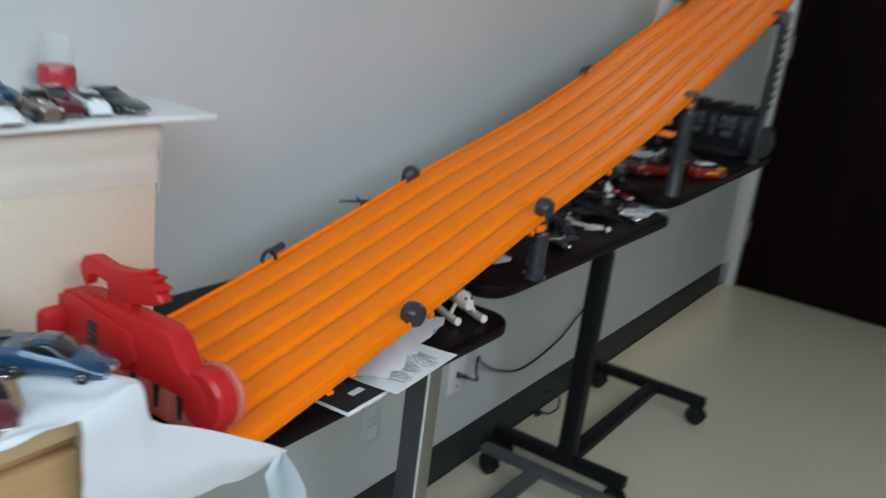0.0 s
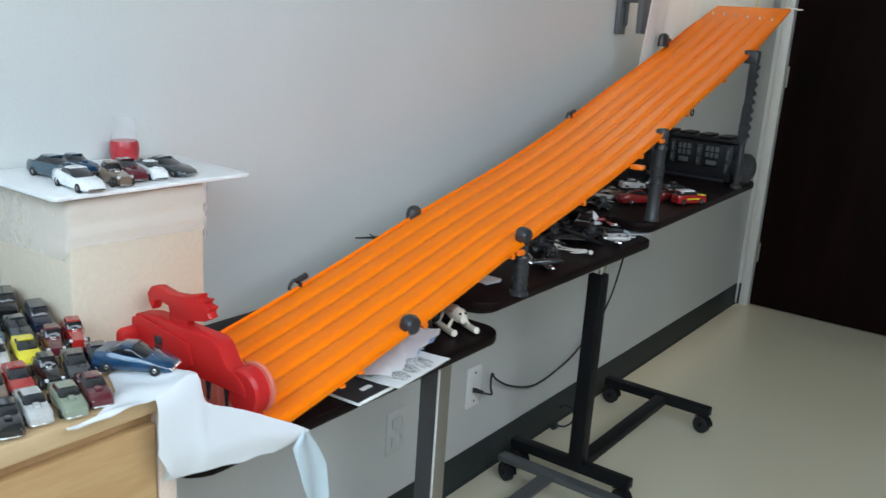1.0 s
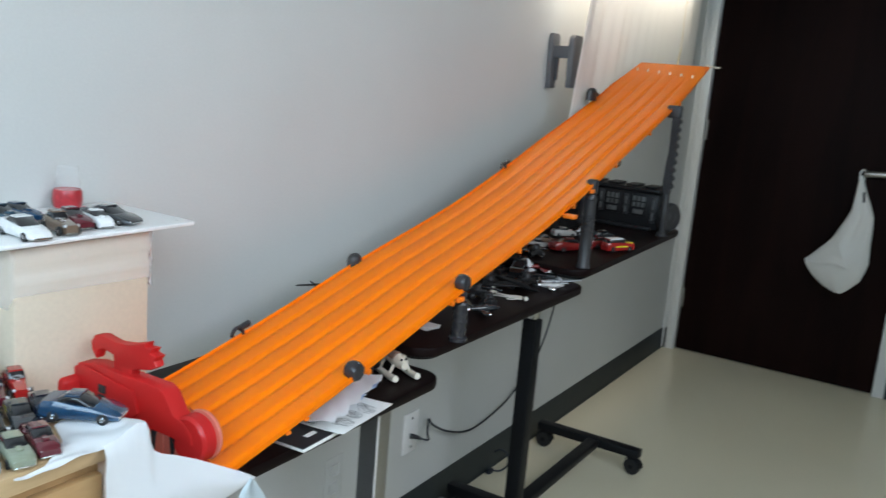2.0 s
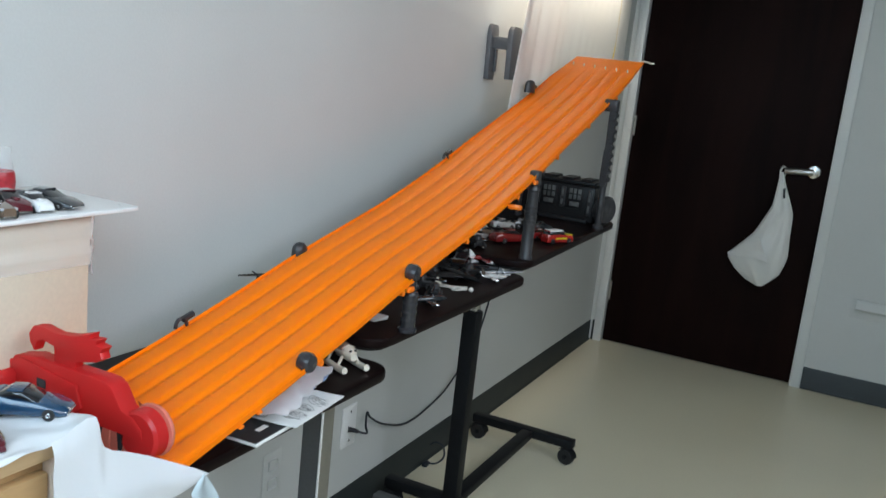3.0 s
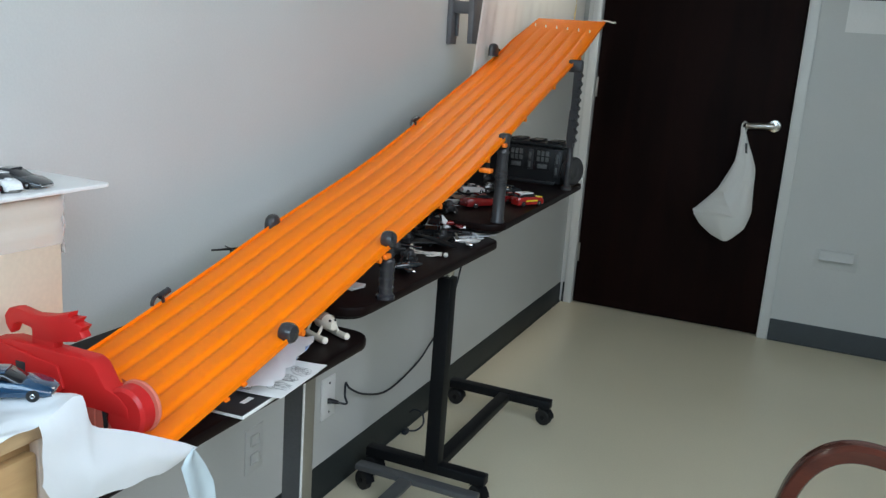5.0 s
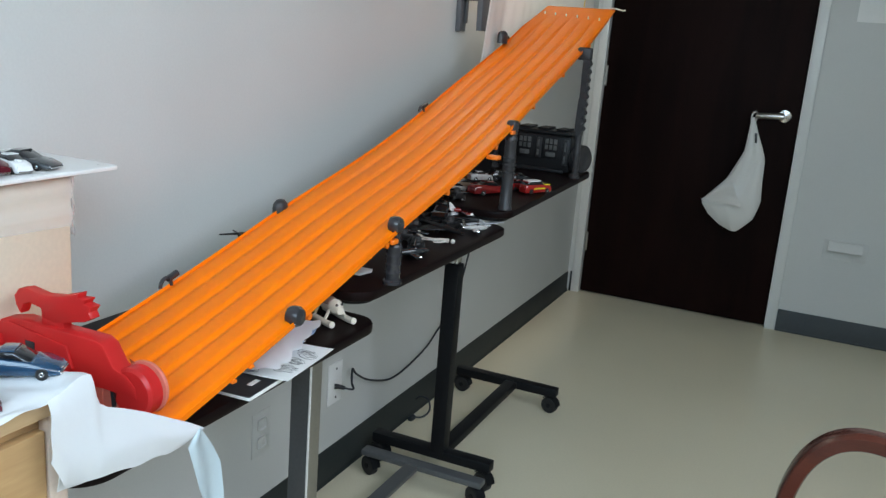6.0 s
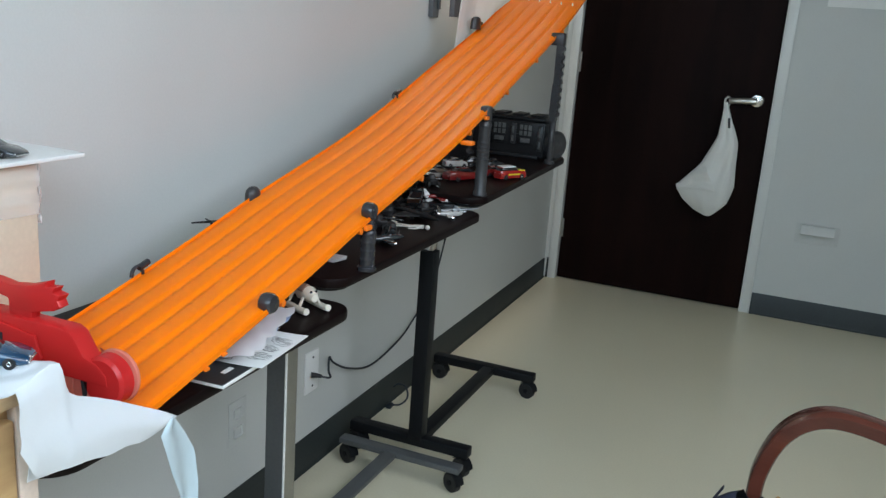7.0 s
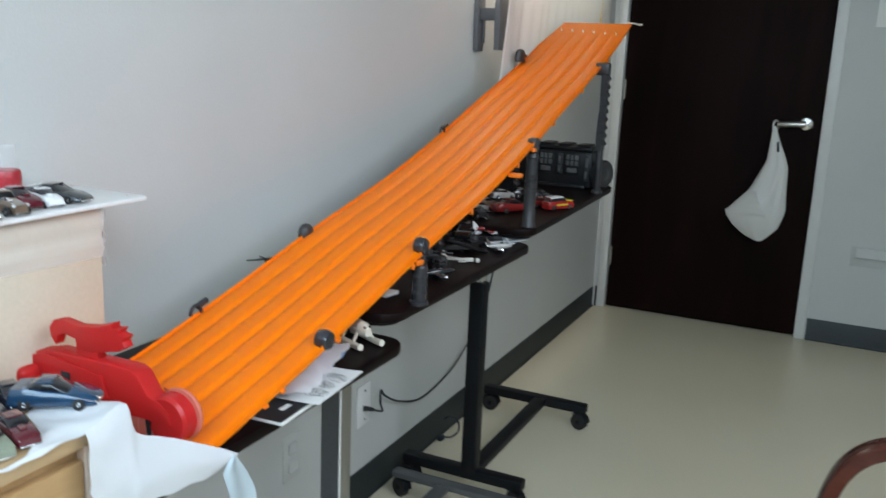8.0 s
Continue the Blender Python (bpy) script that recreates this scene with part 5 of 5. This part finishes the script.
case = thing("carry_case", (0.06, 2.575, T3_at(2.575)), "black plastic toy carry case with pale window panels", "case")
part("shell", box(nb(), 0.0, 0.325, 0.0, 0.10, 0.002, 0.118, 0.008), "case", case)
part("lid", box(nb(), 0.004, 0.321, 0.004, 0.096, 0.1182, 0.132, 0.005), "case", case)
for k in range(5):
    part("lid_rib", box(nb(), 0.02 + 0.062 * k, 0.058 + 0.062 * k, 0.012, 0.088, 0.1322, 0.139, 0.002), "case", case)
for x in (0.153, 0.241):
    w = part("window_panel", box(nb(), x - 0.006, x + 0.046, -0.004, -0.0002, 0.042, 0.112, 0.002), "case", case)
    part("pale_inset", box(nb(), x, x + 0.04, -0.0052, -0.0042, 0.072, 0.106, 0.001), "case_window", w, "pale scratched inset")
    part("pale_inset", box(nb(), x + 0.004, x + 0.036, -0.0052, -0.0042, 0.050, 0.064, 0.001), "case_window", w, "pale scratched inset")
    for k in range(2):
        part("grille_bar", box(nb(), x + 0.011 + 0.014 * k, x + 0.015 + 0.014 * k, -0.0062, -0.0053, 0.071, 0.107), "case", w)
    part("grille_bar", box(nb(), x - 0.001, x + 0.041, -0.0068, -0.0063, 0.087, 0.0905), "case", w)
for x, z0, z1 in ((0.132, 0.051, 0.105), (0.216, 0.051, 0.1), (0.306, 0.034, 0.1)):
    lt = part("latch", box(nb(), x - 0.004, x + 0.013, -0.007, -0.0002, z0 - 0.008, z1 + 0.008, 0.002), "post_dark", case)
    part("latch_mark", box(nb(), x, x + 0.007, -0.0082, -0.0072, z0, z0 + (z1 - z0) * 0.36, 0.0008), "case_window", lt, "pale mark")
    part("latch_mark", box(nb(), x, x + 0.007, -0.0082, -0.0072, z0 + (z1 - z0) * 0.55, z1, 0.0008), "case_window", lt, "pale mark")
part("wheel_cap", lathe(nb(), [(0.001, -0.014), (0.040, -0.014), (0.046, -0.008), (0.046, 0.008), (0.040, 0.014), (0.034, 0.012), (0.016, 0.013), (0.012, 0.016), (0.001, 0.016)], 28, pose(0.352, 0.03, 0.049, 0, 90, -25)), "post_dark", case, "round gray end cap")
part("base_rail", box(nb(), 0.01, 0.31, -0.012, -0.0005, 0.0, 0.012, 0.003), "case", case)
bin_ = thing("toy_bin", (0.10, 2.38, T3_at(2.38)), "dark open plastic bin beneath the track", "bin")
bm = nb()
for x0, x1, y0, y1 in ((-0.07, 0.07, -0.07, -0.066), (-0.07, 0.07, 0.066, 0.07), (-0.07, -0.066, -0.0658, 0.0658), (0.066, 0.07, -0.0658, 0.0658)):
    box(bm, x0, x1, y0, y1, 0.004, 0.085, 0.001, 1)
part("bin_wall", bm, "case", bin_)
part("bottom", box(nb(), -0.07, 0.07, -0.07, 0.07, 0.0, 0.0038), "case", bin_)

# ---- carrier bag on the door lever ----
cb = thing("carrier_bag", (0.80, 4.09, 0.99), "white plastic carrier bag hanging from the door lever", "bag")


def bag_at(u, v):
    """u round the bag, v from the tied handles down to the sagging bottom."""
    a = 2 * math.pi * u
    at = (0, 0.14, 0.234, 0.297, 0.346, 0.495, 0.551, 0.712, 0.77, 0.877, 0.961, 1.0)
    half = np.interp(v, at, (0.007, 0.0225, 0.0355, 0.0435, 0.0535, 0.072, 0.0795, 0.12, 0.1305, 0.101, 0.051, 0.014))
    mid = np.interp(v, at, (-0.006, 0.0055, 0.0155, 0.0205, 0.0195, 0.004, -0.0025, -0.036, -0.0525, -0.04, -0.031, -0.018))
    deep = 0.3 * half + 0.004
    fold = 1 + (0.06 * math.sin(5 * a + 3 * v) * (1 - 0.5 * v) + 0.03 * math.sin(11 * a - 6 * v)) * abs(math.sin(a))
    return (mid + half * math.cos(a) * fold, deep * math.sin(a) * (fold + 0.07 * math.sin(9 * a + 2.5 * v) * math.sin(math.pi * v) + 0.12 * math.sin(4 * a - 5 * v)) - 0.012, -0.002 - 0.53 * v)


bm = nb()
grid(bm, 48, 24, bag_at)
bmesh.ops.remove_doubles(bm, verts=bm.verts, dist=0.0004)
part("pouch", bm, "bag", cb)
part("handle_loop", tube(nb(), smooth_path([(-0.012, -0.01, -0.02), (-0.012, -0.012, 0.01), (-0.003, 0.024, 0.022), (0.006, 0.05, 0.008), (0.004, 0.03, -0.02), (0.0, -0.01, -0.03)], 5), 0.005, 8, 0.5), "bag", cb)


def flap_at(u, v):
    """The bag's emptied corner, folded over to the side: a pointed lobe with a rolled upper edge."""
    top = Vector((-0.055, -0.030, -0.295)) * (1 - u) + Vector((-0.178, -0.020, -0.398)) * u
    low = Vector((0.012, -0.088, -0.405)) * (1 - u) + Vector((-0.172, -0.030, -0.410)) * u
    p = top + (low - top) * v
    return p + Vector((0, -0.018 * math.sin(math.pi * v) * (1 - u) - 0.008 * math.sin(v * 7 + u * 3) * (1 - u), 0.006 * math.sin(u * 6)))


part("folded_corner", thicken(grid(nb(), 14, 12, flap_at), 0.001), "bag", cb)
# shade in the gap between the handles, laid on as a gray strip
part("slit_shade", thicken(grid(nb(), 3, 6, lambda u, v: (0.012 + 0.010 * u + 0.006 * v, -0.0255 - 0.004 * math.sin(3 * v), -0.07 - 0.045 * v)), 0.001), "post", cb, "gray strip standing for the shade in the handle slit")

# ---- armchair at the side ----
ch = thing("armchair", (0, 0, 0), "cherry stained wooden armchair with bent arms", "chair")


def chair_arm(y):
    pts = smooth_path([(1.165, y, 0.0), (1.163, y, 0.30), (1.16, y, 0.5), (1.165, y, 0.575), (1.19, y, 0.64), (1.235, y, 0.678), (1.30, y, 0.682), (1.42, y, 0.655), (1.56, y, 0.63), (1.68, y, 0.62)], 5)
    rings = []
    for k, p in enumerate(pts):
        d = (pts[min(k + 1, len(pts) - 1)] - pts[max(k - 1, 0)]).normalized()
        n = Vector((-d.z, 0, d.x))
        rings.append([p + n * (0.0125 * ca) + Vector((0, 0.024 * sa, 0)) for ca, sa in ((-1, -0.75), (-0.75, -1), (0.75, -1), (1, -0.75), (1, 0.75), (0.75, 1), (-0.75, 1), (-1, 0.75))])
    return loft(nb(), rings)


for y in (1.31, 0.77):
    part("arm", chair_arm(y), "cherry", ch)
    part("back_leg", tube(nb(), smooth_path([(1.74, y, 0.0), (1.68, y, 0.4), (1.68, y, 0.62), (1.72, y, 0.82)], 5), 0.02, 10), "cherry", ch)
    part("side_rail", box(nb(), 1.17, 1.69, y - 0.012, y + 0.012, 0.36, 0.41, 0.004), "cherry", ch)
part("front_rail", box(nb(), 1.166, 1.19, 0.785, 1.295, 0.36, 0.41, 0.004), "cherry", ch)
part("seat", box(nb(), 1.13, 1.68, 0.80, 1.28, 0.412, 0.475, 0.02, 3), "seat", ch, "dark vinyl seat cushion")
for z in (0.56, 0.76):
    part("back_rail", box(nb(), 1.675, 1.70, 0.79, 1.29, z, z + 0.045, 0.006), "cherry", ch)
nv = thing("cloth_bag", (1.15, 1.21, 0.475), "navy cloth bag with gold trim on the chair", "bag")
bm = nb()
grid(bm, 20, 12, lambda u, v: (0.085 * math.cos(2 * math.pi * u) * (1 - 0.75 * v ** 3) * (1 + 0.08 * math.sin(u * 19)), 0.055 * math.sin(2 * math.pi * u) * (1 - 0.75 * v ** 3), 0.085 * v + 0.01 * v * math.sin(u * 25)))
bmesh.ops.remove_doubles(bm, verts=bm.verts, dist=0.0004)
bmesh.ops.holes_fill(bm, edges=bm.edges)
part("pouch", bm, "navy", nv)
part("pull_tab", thicken(grid(nb(), 4, 4, lambda u, v: (-0.05 + 0.014 * u, -0.012 + 0.012 * v, 0.072 + 0.028 * u)), 0.0015), "navy", nv)
for k in range(3):
    part("gold_trim", box(nb(), -0.012, 0.012, -0.004, 0.004, 0, 0.035, 0.002, m=pose(0.035 + 0.017 * k, -0.03 + 0.02 * k, 0.082 - 0.004 * k, 20 * k, 30 - 30 * k, 15 * k)), "gold", nv, "gold ornament")
